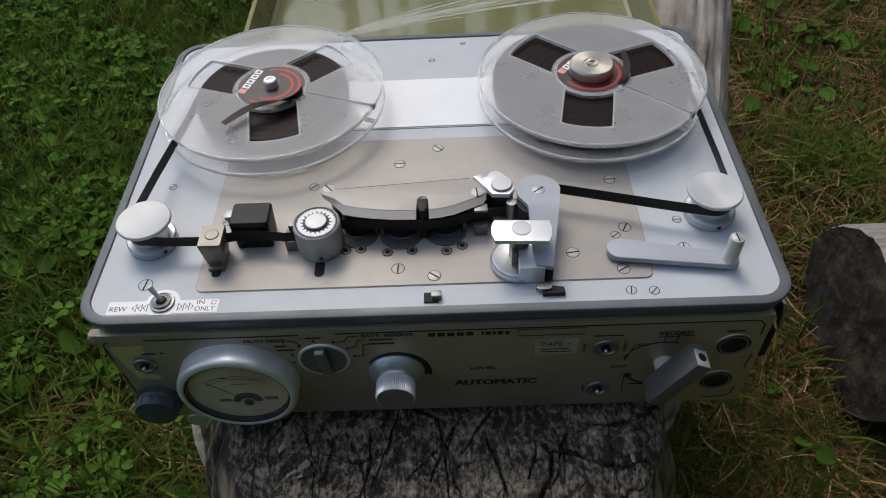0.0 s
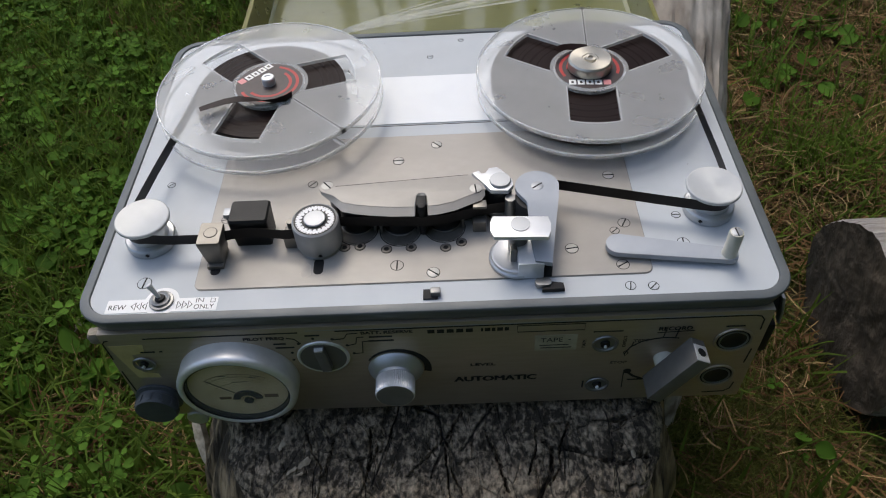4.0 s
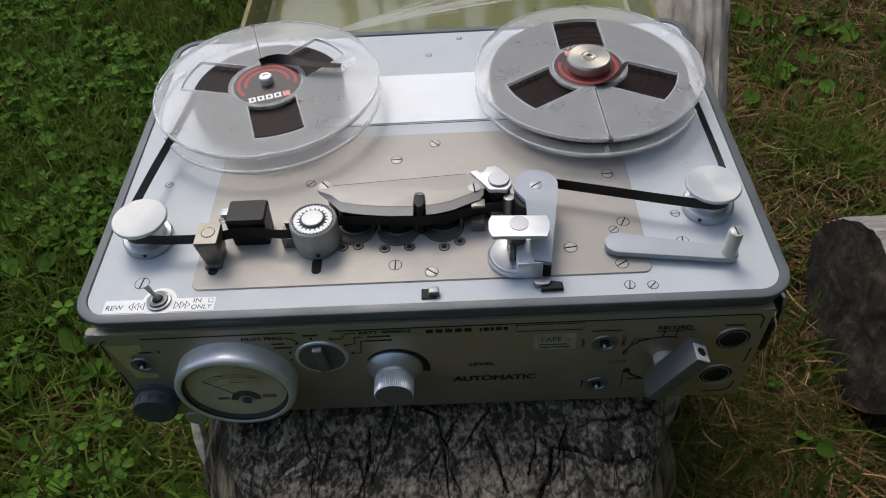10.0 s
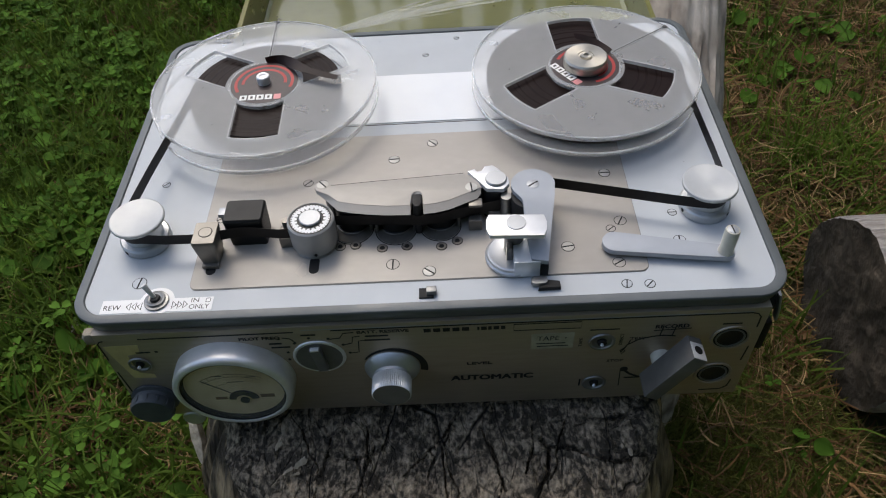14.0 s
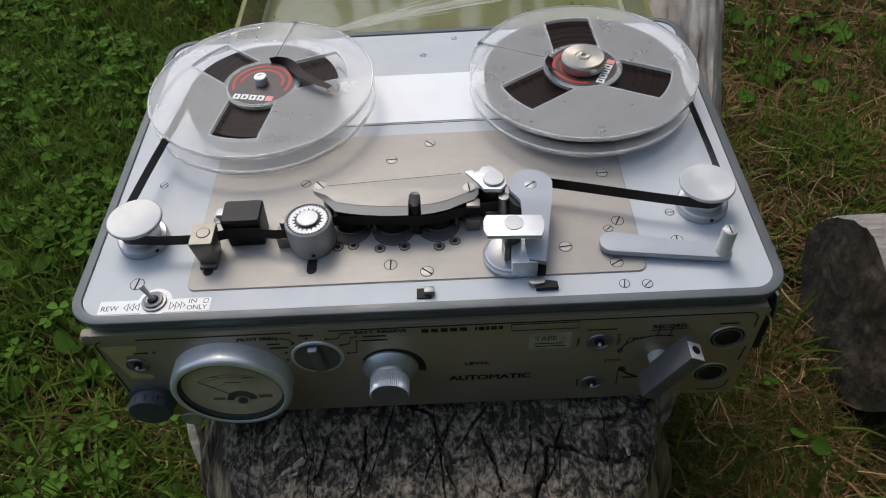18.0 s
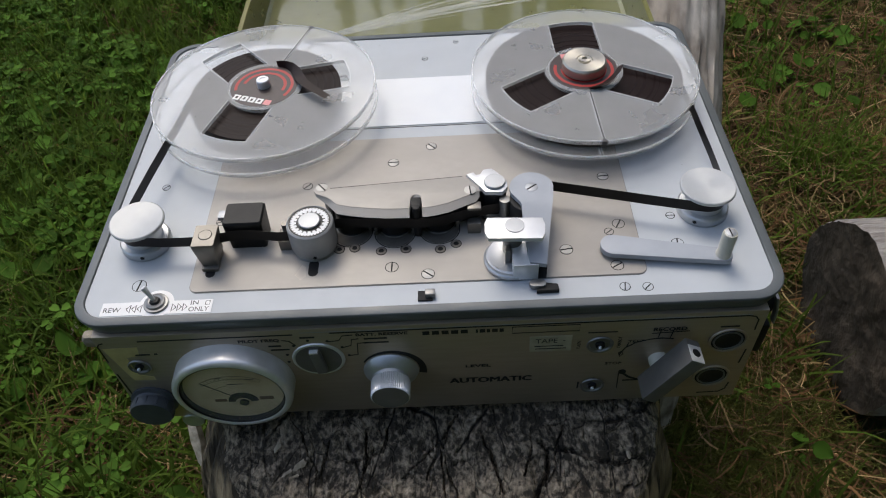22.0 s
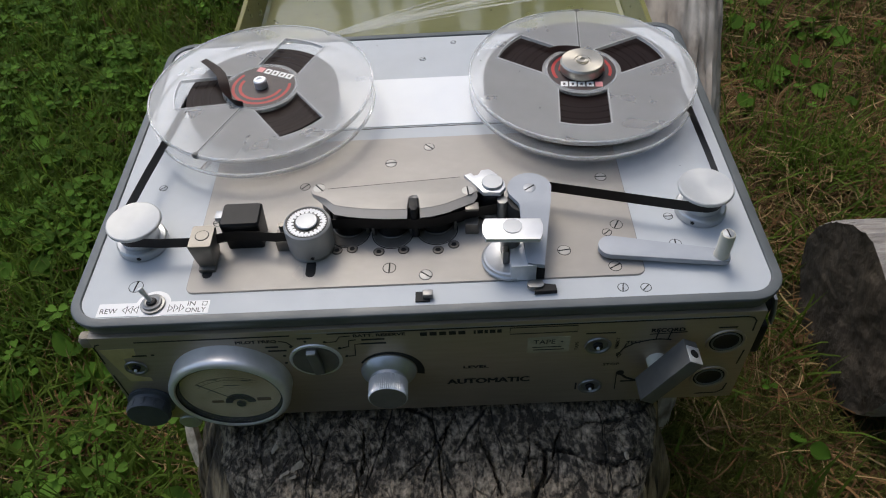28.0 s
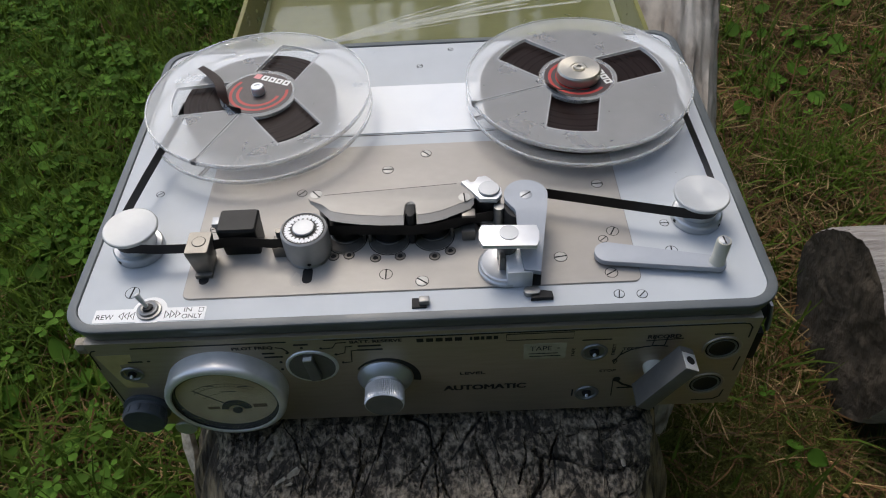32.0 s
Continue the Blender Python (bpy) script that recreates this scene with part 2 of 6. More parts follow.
def clear(name, color, rough, alpha, ripple=0.0, coat=0.6, gloss=0.0):
    """Clear plastic: a thin sheet, partly see-through, with a gloss of its own."""
    m = bpy.data.materials.new(name)
    m.use_nodes = True
    nt = m.node_tree
    b = nt.nodes["Principled BSDF"]
    out = nt.nodes["Material Output"]
    b.inputs["Base Color"].default_value = (*color, 1)
    b.inputs["Roughness"].default_value = rough
    b.inputs["Coat Weight"].default_value = coat
    b.inputs["Coat Roughness"].default_value = 0.06
    tr = nt.nodes.new("ShaderNodeBsdfTransparent")
    tr.inputs[0].default_value = (*[0.94 + 0.06 * c for c in color], 1)
    mx = nt.nodes.new("ShaderNodeMixShader")
    lw = nt.nodes.new("ShaderNodeTexNoise")
    lw.inputs["Scale"].default_value, lw.inputs["Detail"].default_value = 60, 4
    rg = nt.nodes.new("ShaderNodeMapRange")
    rg.inputs[1].default_value, rg.inputs[2].default_value = 0.3, 0.7
    rg.inputs[3].default_value, rg.inputs[4].default_value = alpha * 0.95, alpha * 1.05
    tc = nt.nodes.new("ShaderNodeTexCoord")
    nt.links.new(tc.outputs["Object"], lw.inputs["Vector"])
    nt.links.new(lw.outputs[0], rg.inputs[0])
    nt.links.new(rg.outputs[0], mx.inputs[0])
    nt.links.new(tr.outputs[0], mx.inputs[1])
    nt.links.new(b.outputs[0], mx.inputs[2])
    last = mx.outputs[0]
    gl = None
    if gloss:
        gl = nt.nodes.new("ShaderNodeBsdfGlossy")
        gl.inputs["Roughness"].default_value = gloss
        fr = nt.nodes.new("ShaderNodeFresnel")
        fr.inputs["IOR"].default_value = 1.5
        top = nt.nodes.new("ShaderNodeMixShader")
        nt.links.new(fr.outputs[0], top.inputs[0])
        nt.links.new(last, top.inputs[1])
        nt.links.new(gl.outputs[0], top.inputs[2])
        last = top.outputs[0]
    nt.links.new(last, out.inputs[0])
    if ripple:
        mp = nt.nodes.new("ShaderNodeMapping")
        mp.inputs["Scale"].default_value, mp.inputs["Rotation"].default_value = (2, 22, 3), (0, 0, radians(-17))
        wv = nt.nodes.new("ShaderNodeTexNoise")
        wv.inputs["Scale"].default_value, wv.inputs["Detail"].default_value = 1.6, 3
        bp = nt.nodes.new("ShaderNodeBump")
        bp.inputs["Strength"].default_value, bp.inputs["Distance"].default_value = ripple, 0.006
        nt.links.new(tc.outputs["Object"], mp.inputs[0])
        nt.links.new(mp.outputs[0], wv.inputs["Vector"])
        nt.links.new(wv.outputs[0], bp.inputs["Height"])
        nt.links.new(bp.outputs[0], b.inputs["Normal"])
        nt.links.new(bp.outputs[0], b.inputs["Coat Normal"])
        if gl:
            nt.links.new(bp.outputs[0], gl.inputs["Normal"])
    return m


for turned in (M_CAP, M_TURNED, M_KNOB):
    spun(turned)
M_PACK = wound(mat("wound_tape", (0.012, 0.0065, 0.006), 0.34, 0.0, (0.016, 0.0085, 0.0075), 14, ior=1.19))
M_SLOT = mat("open_slot", (0.06, 0.06, 0.062), 0.6)
M_FLANGE = clear("clear_styrene", (0.87, 0.875, 0.875), 0.34, 0.28, coat=0.0)
M_FLANGE_BACK = clear("clear_styrene_underside", (0.8, 0.805, 0.805), 0.1, 0.05)


def moulded_edge(name):
    """Thick clear plastic seen edge on: it bends the light."""
    m = clear(name, (0.95, 0.96, 0.96), 0.06, 0.5)
    nt = m.node_tree
    gl = nt.nodes.new("ShaderNodeBsdfGlass")
    gl.inputs["Roughness"].default_value, gl.inputs["IOR"].default_value = 0.06, 1.5
    last = nt.nodes["Material Output"].inputs[0].links[0].from_socket
    mx = nt.nodes.new("ShaderNodeMixShader")
    mx.inputs[0].default_value = 0.55
    nt.links.new(last, mx.inputs[1])
    nt.links.new(gl.outputs[0], mx.inputs[2])
    nt.links.new(mx.outputs[0], nt.nodes["Material Output"].inputs[0])
    return m


M_FLANGE_EDGE = moulded_edge("styrene_edge")
M_FLANGE_LOW = clear("clear_styrene_lower", (0.84, 0.845, 0.845), 0.2, 0.11, coat=0.0)
M_WINDOW_EDGE = clear("bright_moulded_edge", (0.95, 0.955, 0.96), 0.2, 0.4)
M_LID = clear("yellowed_acrylic", (0.27, 0.275, 0.1), 0.3, 0.6, ripple=0.1, coat=0.0, gloss=0.05)
# milky white for the reflection streaks painted on the lid
M_LID_GLARE = clear("acrylic_glare", (0.85, 0.86, 0.78), 0.4, 0.22, coat=0.0)
M_LID_EDGE = clear("acrylic_edge", (0.26, 0.25, 0.07), 0.4, 0.6, coat=0.0)

M_SOIL = mat("soil", (0.04, 0.036, 0.014), 0.95, 0.0, (0.065, 0.054, 0.022), 18, 0.9, 60, color3=(0.05, 0.07, 0.018), scale3=3.0, dist=0.01)
def leaf(name, one, two, scale, vary, through=0.35):
    """Matt leaves that let some light through; each leaf differs a little."""
    m = mat(name, one, 0.75, 0.0, two, scale, island=vary, ior=1.25)
    nt = m.node_tree
    b = nt.nodes["Principled BSDF"]
    tl = nt.nodes.new("ShaderNodeBsdfTranslucent")
    mx = nt.nodes.new("ShaderNodeMixShader")
    mx.inputs[0].default_value = through
    nt.links.new(b.inputs["Base Color"].links[0].from_socket, tl.inputs[0])
    nt.links.new(b.outputs[0], mx.inputs[1])
    nt.links.new(tl.outputs[0], mx.inputs[2])
    nt.links.new(mx.outputs[0], nt.nodes["Material Output"].inputs[0])
    return m


M_GRASS = leaf("grass_blades", (0.115, 0.175, 0.024), (0.078, 0.132, 0.018), 6, 0.4, 0.45)
M_MOSS = leaf("olive_grass", (0.165, 0.172, 0.042), (0.102, 0.115, 0.025), 7, 0.4, 0.45)
M_CLOVER = leaf("clover_leaves", (0.076, 0.172, 0.018), (0.118, 0.235, 0.03), 6, 0.4, 0.45)
M_STRAW = mat("dry_straw", (0.37, 0.26, 0.122), 0.8, 0.0, (0.14, 0.092, 0.04), 10, island=0.45, ior=1.3)
M_THATCH = mat("dead_brown_grass", (0.175, 0.094, 0.038), 0.85, 0.0, (0.09, 0.05, 0.021), 12, island=0.45, ior=1.3)
M_DEADLEAF = mat("dead_leaves", (0.1, 0.055, 0.024), 0.85, 0.0, (0.15, 0.09, 0.04), 15, island=0.5, ior=1.3)


def cracked(name, low, high, crack_shade, scale, stretch, warp, width, fine=0.5, grain_stretch=None, rough=0.72):
    """Old cracked wood: patches of grey, split along the edges of uneven cells, the shade in the splits painted dark.
    """
    m = bpy.data.materials.new(name)
    m.use_nodes = True
    nt = m.node_tree
    b = nt.nodes["Principled BSDF"]
    b.inputs["Roughness"].default_value = rough
    tc = nt.nodes.new("ShaderNodeTexCoord")

    def node(kind, **sockets):
        n = nt.nodes.new(kind)
        for k, v in sockets.items():
            n.inputs[k].default_value = v
        return n

    def ranged(src, lo, hi, o0=0.0, o1=1.0):
        r = nt.nodes.new("ShaderNodeMapRange")
        for k, v in zip((1, 2, 3, 4), (lo, hi, o0, o1)):
            r.inputs[k].default_value = v
        nt.links.new(src, r.inputs[0])
        return r.outputs[0]

    wob = node("ShaderNodeTexNoise", Scale=45.0, Detail=5.0)
    nt.links.new(tc.outputs["Object"], wob.inputs["Vector"])
    off = nt.nodes.new("ShaderNodeVectorMath")
    off.operation = "MULTIPLY_ADD"
    off.inputs[1].default_value = (warp, warp, warp)
    nt.links.new(wob.outputs["Color"], off.inputs[0])
    nt.links.new(tc.outputs["Object"], off.inputs[2])
    mp = nt.nodes.new("ShaderNodeMapping")
    mp.inputs["Scale"].default_value = stretch
    nt.links.new(off.outputs[0], mp.inputs[0])
    gm = nt.nodes.new("ShaderNodeMapping")
    gm.inputs["Scale"].default_value = grain_stretch or stretch
    nt.links.new(off.outputs[0], gm.inputs[0])
    masks = []
    for sc, w in ((scale, width), (scale * 2.7, width * 1.3)):
        v = node("ShaderNodeTexVoronoi", Scale=sc)
        v.feature = "DISTANCE_TO_EDGE"
        nt.links.new(mp.outputs[0], v.inputs["Vector"])
        masks.append(ranged(v.outputs["Distance"], 0.0, w))
    gaps = node("ShaderNodeTexNoise", Scale=24.0, Detail=3.0)
    nt.links.new(tc.outputs["Object"], gaps.inputs["Vector"])
    closed = nt.nodes.new("ShaderNodeMath")
    closed.operation = "MAXIMUM"
    nt.links.new(masks[0], closed.inputs[0])
    nt.links.new(ranged(gaps.outputs[0], 0.46, 0.54), closed.inputs[1])
    masks[0] = closed.outputs[0]
    fine_mask = ranged(masks[1], 0.0, 1.0, 1.0 - fine, 1.0)
    both = nt.nodes.new("ShaderNodeMath")
    both.operation = "MULTIPLY"
    nt.links.new(masks[0], both.inputs[0])
    nt.links.new(fine_mask, both.inputs[1])
    n1 = node("ShaderNodeTexNoise", Scale=70.0, Detail=12.0, Roughness=0.75)
    nt.links.new(gm.outputs[0], n1.inputs["Vector"])
    n2 = node("ShaderNodeTexNoise", Scale=300.0, Detail=6.0, Roughness=0.6)
    nt.links.new(gm.outputs[0], n2.inputs["Vector"])
    grain = nt.nodes.new("ShaderNodeMath")
    grain.operation = "MULTIPLY_ADD"
    grain.inputs[1].default_value = 0.8
    nt.links.new(n2.outputs[0], grain.inputs[0])
    nt.links.new(n1.outputs[0], grain.inputs[2])
    mix1 = nt.nodes.new("ShaderNodeMix")
    mix1.data_type = "RGBA"
    mix1.inputs["A"].default_value, mix1.inputs["B"].default_value = (*low, 1), (*high, 1)
    nt.links.new(ranged(grain.outputs[0], 0.83, 1.18), mix1.inputs["Factor"])
    mix2 = nt.nodes.new("ShaderNodeMix")
    mix2.data_type = "RGBA"
    mix2.inputs["A"].default_value = (*crack_shade, 1)
    nt.links.new(mix1.outputs["Result"], mix2.inputs["B"])
    nt.links.new(both.outputs[0], mix2.inputs["Factor"])
    nt.links.new(mix2.outputs["Result"], b.inputs["Base Color"])
    h = nt.nodes.new("ShaderNodeMath")
    h.operation = "MULTIPLY_ADD"
    h.inputs[1].default_value = 0.5
    nt.links.new(grain.outputs[0], h.inputs[0])
    nt.links.new(both.outputs[0], h.inputs[2])
    bp = node("ShaderNodeBump", Strength=1.0, Distance=0.007)
    nt.links.new(h.outputs[0], bp.inputs["Height"])
    nt.links.new(bp.outputs[0], b.inputs["Normal"])
    return m


M_STUMPTOP = cracked("weathered_end_grain", (0.056, 0.045, 0.032), (0.76, 0.62, 0.45), (0.006, 0.005, 0.004), 20.0, (1.9, 0.6, 1.0), 0.006, 0.02, 0.3, (1.3, 0.85, 1.0), 0.8)
M_STUMPSIDE = mat("weathered_bark", (0.06, 0.043, 0.027), 0.75, 0.0, (0.5, 0.37, 0.22), 200, 1.0, 420, stretch=(1, 0.3, 0.045), spread=(0.44, 0.62), color3=(0.03, 0.022, 0.015), scale3=70, dist=0.008)
M_BARK = mat("grey_bark", (0.68, 0.62, 0.55), 0.8, 0.0, (0.36, 0.31, 0.26), 24, 0.5, 50, stretch=(1, 0.5, 0.5), spread=(0.42, 0.62), color3=(0.2, 0.16, 0.13), scale3=55, dist=0.006)
M_LOGEND = mat("dark_log_end", (0.048, 0.038, 0.028), 0.9, 0.0, (0.125, 0.1, 0.076), 28, 0.9, 75, color3=(0.036, 0.031, 0.024), scale3=8, spread=(0.42, 0.72), dist=0.006)
M_LOGTOP = cracked("grey_split_wood", (0.3, 0.27, 0.25), (0.58, 0.545, 0.52), (0.02, 0.016, 0.013), 13.0, (0.1, 1.2, 1.2), 0.005, 0.025, 0.12)
M_WOODS = mat("woodland", (0.03, 0.05, 0.018), 0.9, 0.0, (0.06, 0.085, 0.03), 0.5, color3=(0.02, 0.025, 0.015), scale3=1.2)


# ---- shapes ----
def crisp_bevel(bm, faces, edges, offset, seg):
    """Round the edges and keep the faces between them flat."""
    flat = bm.faces.layers.int.get("flat") or bm.faces.layers.int.new("flat")
    made = bmesh.ops.bevel(bm, geom=edges, offset=offset, segments=seg, profile=0.6, affect="EDGES")["faces"]
    for face in bm.faces:
        face[flat] = 1
    for face in made:
        face[flat] = 0


def box(x0, x1, y0, y1, z0, z1, bevel=0.0, seg=2, bm=None):
    bm = bm or bmesh.new()
    made = bmesh.ops.create_cube(bm, size=1.0)["verts"]
    bmesh.ops.transform(bm, verts=made, matrix=Matrix.LocRotScale(((x0 + x1) / 2, (y0 + y1) / 2, (z0 + z1) / 2), None, (x1 - x0, y1 - y0, z1 - z0)))
    if bevel:
        edges = list({e for v in made for e in v.link_edges})
        crisp_bevel(bm, {f for v in made for f in v.link_faces}, edges, bevel, seg)
    return bm


def lathe(profile, seg=48, center=(0, 0), bm=None):
    """Turned about z from (radius, height) pairs, bottom to top; closed where the radius is 0."""
    bm = bm or bmesh.new()
    rings = []
    for r, z in profile:
        if r <= 1e-9:
            rings.append([bm.verts.new((center[0], center[1], z))])
        else:
            rings.append([bm.verts.new((center[0] + r * math.cos(2 * math.pi * i / seg), center[1] + r * math.sin(2 * math.pi * i / seg), z)) for i in range(seg)])
    for a, b in zip(rings, rings[1:]):
        for i in range(seg):
            j = (i + 1) % seg
            if len(a) == 1 and len(b) == 1:
                continue
            if len(a) == 1:
                bm.faces.new((a[0], b[j], b[i]))
            elif len(b) == 1:
                bm.faces.new((a[i], a[j], b[0]))
            else:
                bm.faces.new((a[i], a[j], b[j], b[i]))
    bmesh.ops.recalc_face_normals(bm, faces=bm.faces)
    return bm


def disc(r, z0, z1, center=(0, 0), seg=40, bev=0.0006, bm=None):
    bev = min(bev, r * 0.4, (z1 - z0) * 0.45)
    return lathe([(0, z0), (r - bev, z0), (r, z0 + bev), (r, z1 - bev), (r - bev, z1), (0, z1)], seg, center, bm)


def prism(points, z0, z1, bevel=0.0, bm=None):
    bm = bm or bmesh.new()
    low = [bm.verts.new((x, y, z0)) for x, y in points]
    top = [bm.verts.new((x, y, z1)) for x, y in points]
    n = len(points)
    f = [bm.faces.new(top), bm.faces.new(low[::-1])]
    f += [bm.faces.new((low[i], low[(i + 1) % n], top[(i + 1) % n], top[i])) for i in range(n)]
    bmesh.ops.recalc_face_normals(bm, faces=f)
    if bevel:
        crisp_bevel(bm, f, list(f[0].edges), bevel, 2)
    return bm


def round_rect(x0, x1, y0, y1, r, n=8):
    pts = []
    for cx, cy, a in ((x1 - r, y1 - r, 0), (x0 + r, y1 - r, 90), (x0 + r, y0 + r, 180), (x1 - r, y0 + r, 270)):
        pts += [(cx + r * math.cos(radians(a + 90 * i / n)), cy + r * math.sin(radians(a + 90 * i / n))) for i in range(n + 1)]
    return pts


def loops(rows, bm=None, cap_first=True, cap_last=True):
    """Skin through rings of equal length."""
    bm = bm or bmesh.new()
    vs = [[bm.verts.new(p) for p in row] for row in rows]
    n = len(vs[0])
    for a, b in zip(vs, vs[1:]):
        for i in range(n):
            bm.faces.new((a[i], a[(i + 1) % n], b[(i + 1) % n], b[i]))
    if cap_first:
        bm.faces.new(vs[0][::-1])
    if cap_last:
        bm.faces.new(vs[-1])
    bmesh.ops.recalc_face_normals(bm, faces=bm.faces)
    return bm


def move(bm, m):
    bmesh.ops.transform(bm, verts=bm.verts, matrix=m)
    return bm


def smooth(me, angle=0.6):
    flat = me.attributes.get("flat")
    for p in me.polygons:
        p.use_smooth = not (flat and flat.data[p.index].value)
    me.set_sharp_from_angle(angle=angle)


def part(name, bm, material, parent=None, label="", angle=0.6):
    me = bpy.data.meshes.new(name)
    bm.to_mesh(me)
    bm.free()
    smooth(me, angle)
    me.materials.append(material)
    ob = new(name, me)
    ob.parent = parent
    if label:
        tagged(ob, label)
    return ob


def letters(string, size, m, material, parent, name="lettering", align="CENTER", wide=1.0, bold=0.0, depth=0.00005, fit=0.0):
    cu = bpy.data.curves.new(name, "FONT")
    cu.body, cu.size, cu.align_x, cu.align_y, cu.extrude, cu.offset = string, size, align, "CENTER", depth, 0.0
    cu.resolution_u = 3
    ob = bpy.data.objects.new("tmp", cu)
    scene.collection.objects.link(ob)
    bpy.context.view_layer.update()
    me = bpy.data.meshes.new_from_object(ob.evaluated_get(bpy.context.evaluated_depsgraph_get()))
    bpy.data.objects.remove(ob)
    me.name = name
    if bold:
        bm = bmesh.new()
        for k, dx in enumerate((0.0, bold, -bold)):
            me.transform(Matrix.Translation((dx, 0, 0.01 * size * k)))
            bm.from_mesh(me)
            me.transform(Matrix.Translation((-dx, 0, -0.01 * size * k)))
        bm.to_mesh(me)
        bm.free()
    if fit:
        xs = [v.co.x for v in me.vertices]
        wide = fit / (max(xs) - min(xs))
    me.transform(m @ Matrix.Diagonal((wide, 1, 1, 1)))
    me.materials.clear()
    me.materials.append(material)
    o = new(name, me)
    o.parent = parent
    return o


def strip(path, z0, z1, thick=0.0006, bm=None):
    """A band standing on edge along a plan path."""
    bm = bm or bmesh.new()
    n = len(path)
    rows = []
    for i, (x, y) in enumerate(path):
        a, b = path[max(i - 1, 0)], path[min(i + 1, n - 1)]
        d = Vector((b[0] - a[0], b[1] - a[1])).normalized()
        nx, ny = -d.y * thick / 2, d.x * thick / 2
        rows.append([(x + nx, y + ny, z0), (x - nx, y - ny, z0), (x - nx, y - ny, z1), (x + nx, y + ny, z1)])
    return loops(rows, bm)


def arc(cx, cy, r, a0, a1, n=14):
    return [(cx + r * math.cos(radians(a0 + (a1 - a0) * i / n)), cy + r * math.sin(radians(a0 + (a1 - a0) * i / n))) for i in range(n + 1)]


# ---- the ground and what grows on it ----
def ground_height(x, y):
    return 0.012 * noise.noise((x * 2.1, y * 2.1, 3)) + 0.005 * noise.noise((x * 9, y * 9, 5))


def build_ground():
    bm = bmesh.new()
    xs = sorted(set([-300, -60, -15, -5, -3] + [round(-2 + 0.05 * i, 3) for i in range(81)] + [3, 5, 15, 60, 300]))
    ys = sorted(set([-300, -60, -15, -5, -2.5] + [round(-1.5 + 0.05 * i, 3) for i in range(91)] + [4, 6, 15, 60, 300]))
    grid = [[bm.verts.new((x, y, ground_height(x, y))) for x in xs] for y in ys]
    for j in range(len(ys) - 1):
        for i in range(len(xs) - 1):
            bm.faces.new((grid[j][i], grid[j][i + 1], grid[j + 1][i + 1], grid[j + 1][i]))
    tagged(part("ground", bm, M_SOIL), "dark soil between grass, clover and dry straw", "ground", kind="structure")
    # unseen woods added to shape the light: tallest behind the camera, a ragged low line of tops ahead
    bm, n, cols = bmesh.new(), 360, []
    for i in range(n):
        a = 2 * math.pi * i / n
        c, s = math.cos(a), math.sin(a)
        top = 21 - 11 * s + 17 * c + 5 * noise.noise((c * 4, s * 4, 0.3)) + 5 * noise.noise((c * 17, s * 17, 0.9)) + 4 * noise.noise((c * 60, s * 60, 0.2))
        # taller ahead, with gaps, for what the lid reflects
        ahead = (i * 360 / n - 90 + 180) % 360 - 180
        top += 9 * math.exp(-(ahead / 34) ** 2) * (1 if noise.noise((c * 60, s * 60, 7)) > -0.1 else 0.1)
        # a dip that lets more light in from the front left
        toward = (i * 360 / n - 218 + 180) % 360 - 180
        top -= 6 * math.exp(-(toward / 26) ** 2)
        r = 26 + 1.2 * noise.noise((c * 30, s * 30, 4))
        cols.append([bm.verts.new((r * c, r * s, z)) for z in (-0.5, top * 0.35, top * 0.7, top)])
    for i in range(n):
        for k in range(3):
            bm.faces.new((cols[i][k], cols[(i + 1) % n][k], cols[(i + 1) % n][k + 1], cols[i][k + 1]))
    tagged(part("backdrop", bm, M_WOODS), "unseen dark green woodland ring, its heights set to shape the light", "backdrop", kind="structure")


def covered(x, y):
    """Under the stump, the log or the post."""
    return (abs(x) < 0.15 and -0.25 < y < 0.36) or (x > 0.42 and 0.06 < y < 0.28)


def scatter(name, count, shape, material, weight, label, category, seed, area=(-1.5, 1.5, -0.75, 1.75), fade=True):
    """Many small plants or stalks in one mesh; shape(rng) gives vertices and faces about the foot."""
    rng = random.Random(seed)
    verts, faces = [], []
    made = tries = 0
    while made < count and tries < count * 12:
        tries += 1
        x, y = rng.uniform(area[0], area[1]), rng.uniform(area[2], area[3])
        thin = min(1.0, 4 - 4 * math.hypot(x / 1.5, (y - 0.5) / 1.25)) if fade else 1.0
        if covered(x, y) or rng.random() > weight(x, y) * thin:
            continue
        vs, fs = shape(rng)
        a = rng.uniform(0, 2 * math.pi)
        c, s, z = math.cos(a), math.sin(a), ground_height(x, y)
        k = len(verts)
        verts += [(x + vx * c - vy * s, y + vx * s + vy * c, z + vz) for vx, vy, vz in vs]
        faces += [tuple(k + i for i in f) for f in fs]
        made += 1
    me = bpy.data.meshes.new(name)
    me.from_pydata(verts, [], faces)
    for p in me.polygons:
        p.use_smooth = True
    me.materials.append(material)
    return tagged(new(name, me), label, category, kind="stuff")


def blade(rng, tall=(0.03, 0.11), wide=(0.0012, 0.0031), bend=(0.2, 1.3)):
    h, w, b = rng.uniform(*tall), rng.uniform(*wide), rng.uniform(*bend)
    vs, fs = [], []
    for i in range(4):
        t = i / 3
        ang = b * t
        x, z = h * t * math.sin(ang) * 0.9, h * t * math.cos(ang * 0.8)
        ww = w * (1 - t) ** 0.6
        vs += [(x, -ww, z), (x, ww, z)] if i < 3 else [(x, 0, z)]
    fs = [(0, 1, 3, 2), (2, 3, 5, 4), (4, 5, 6)]
    return vs, fs


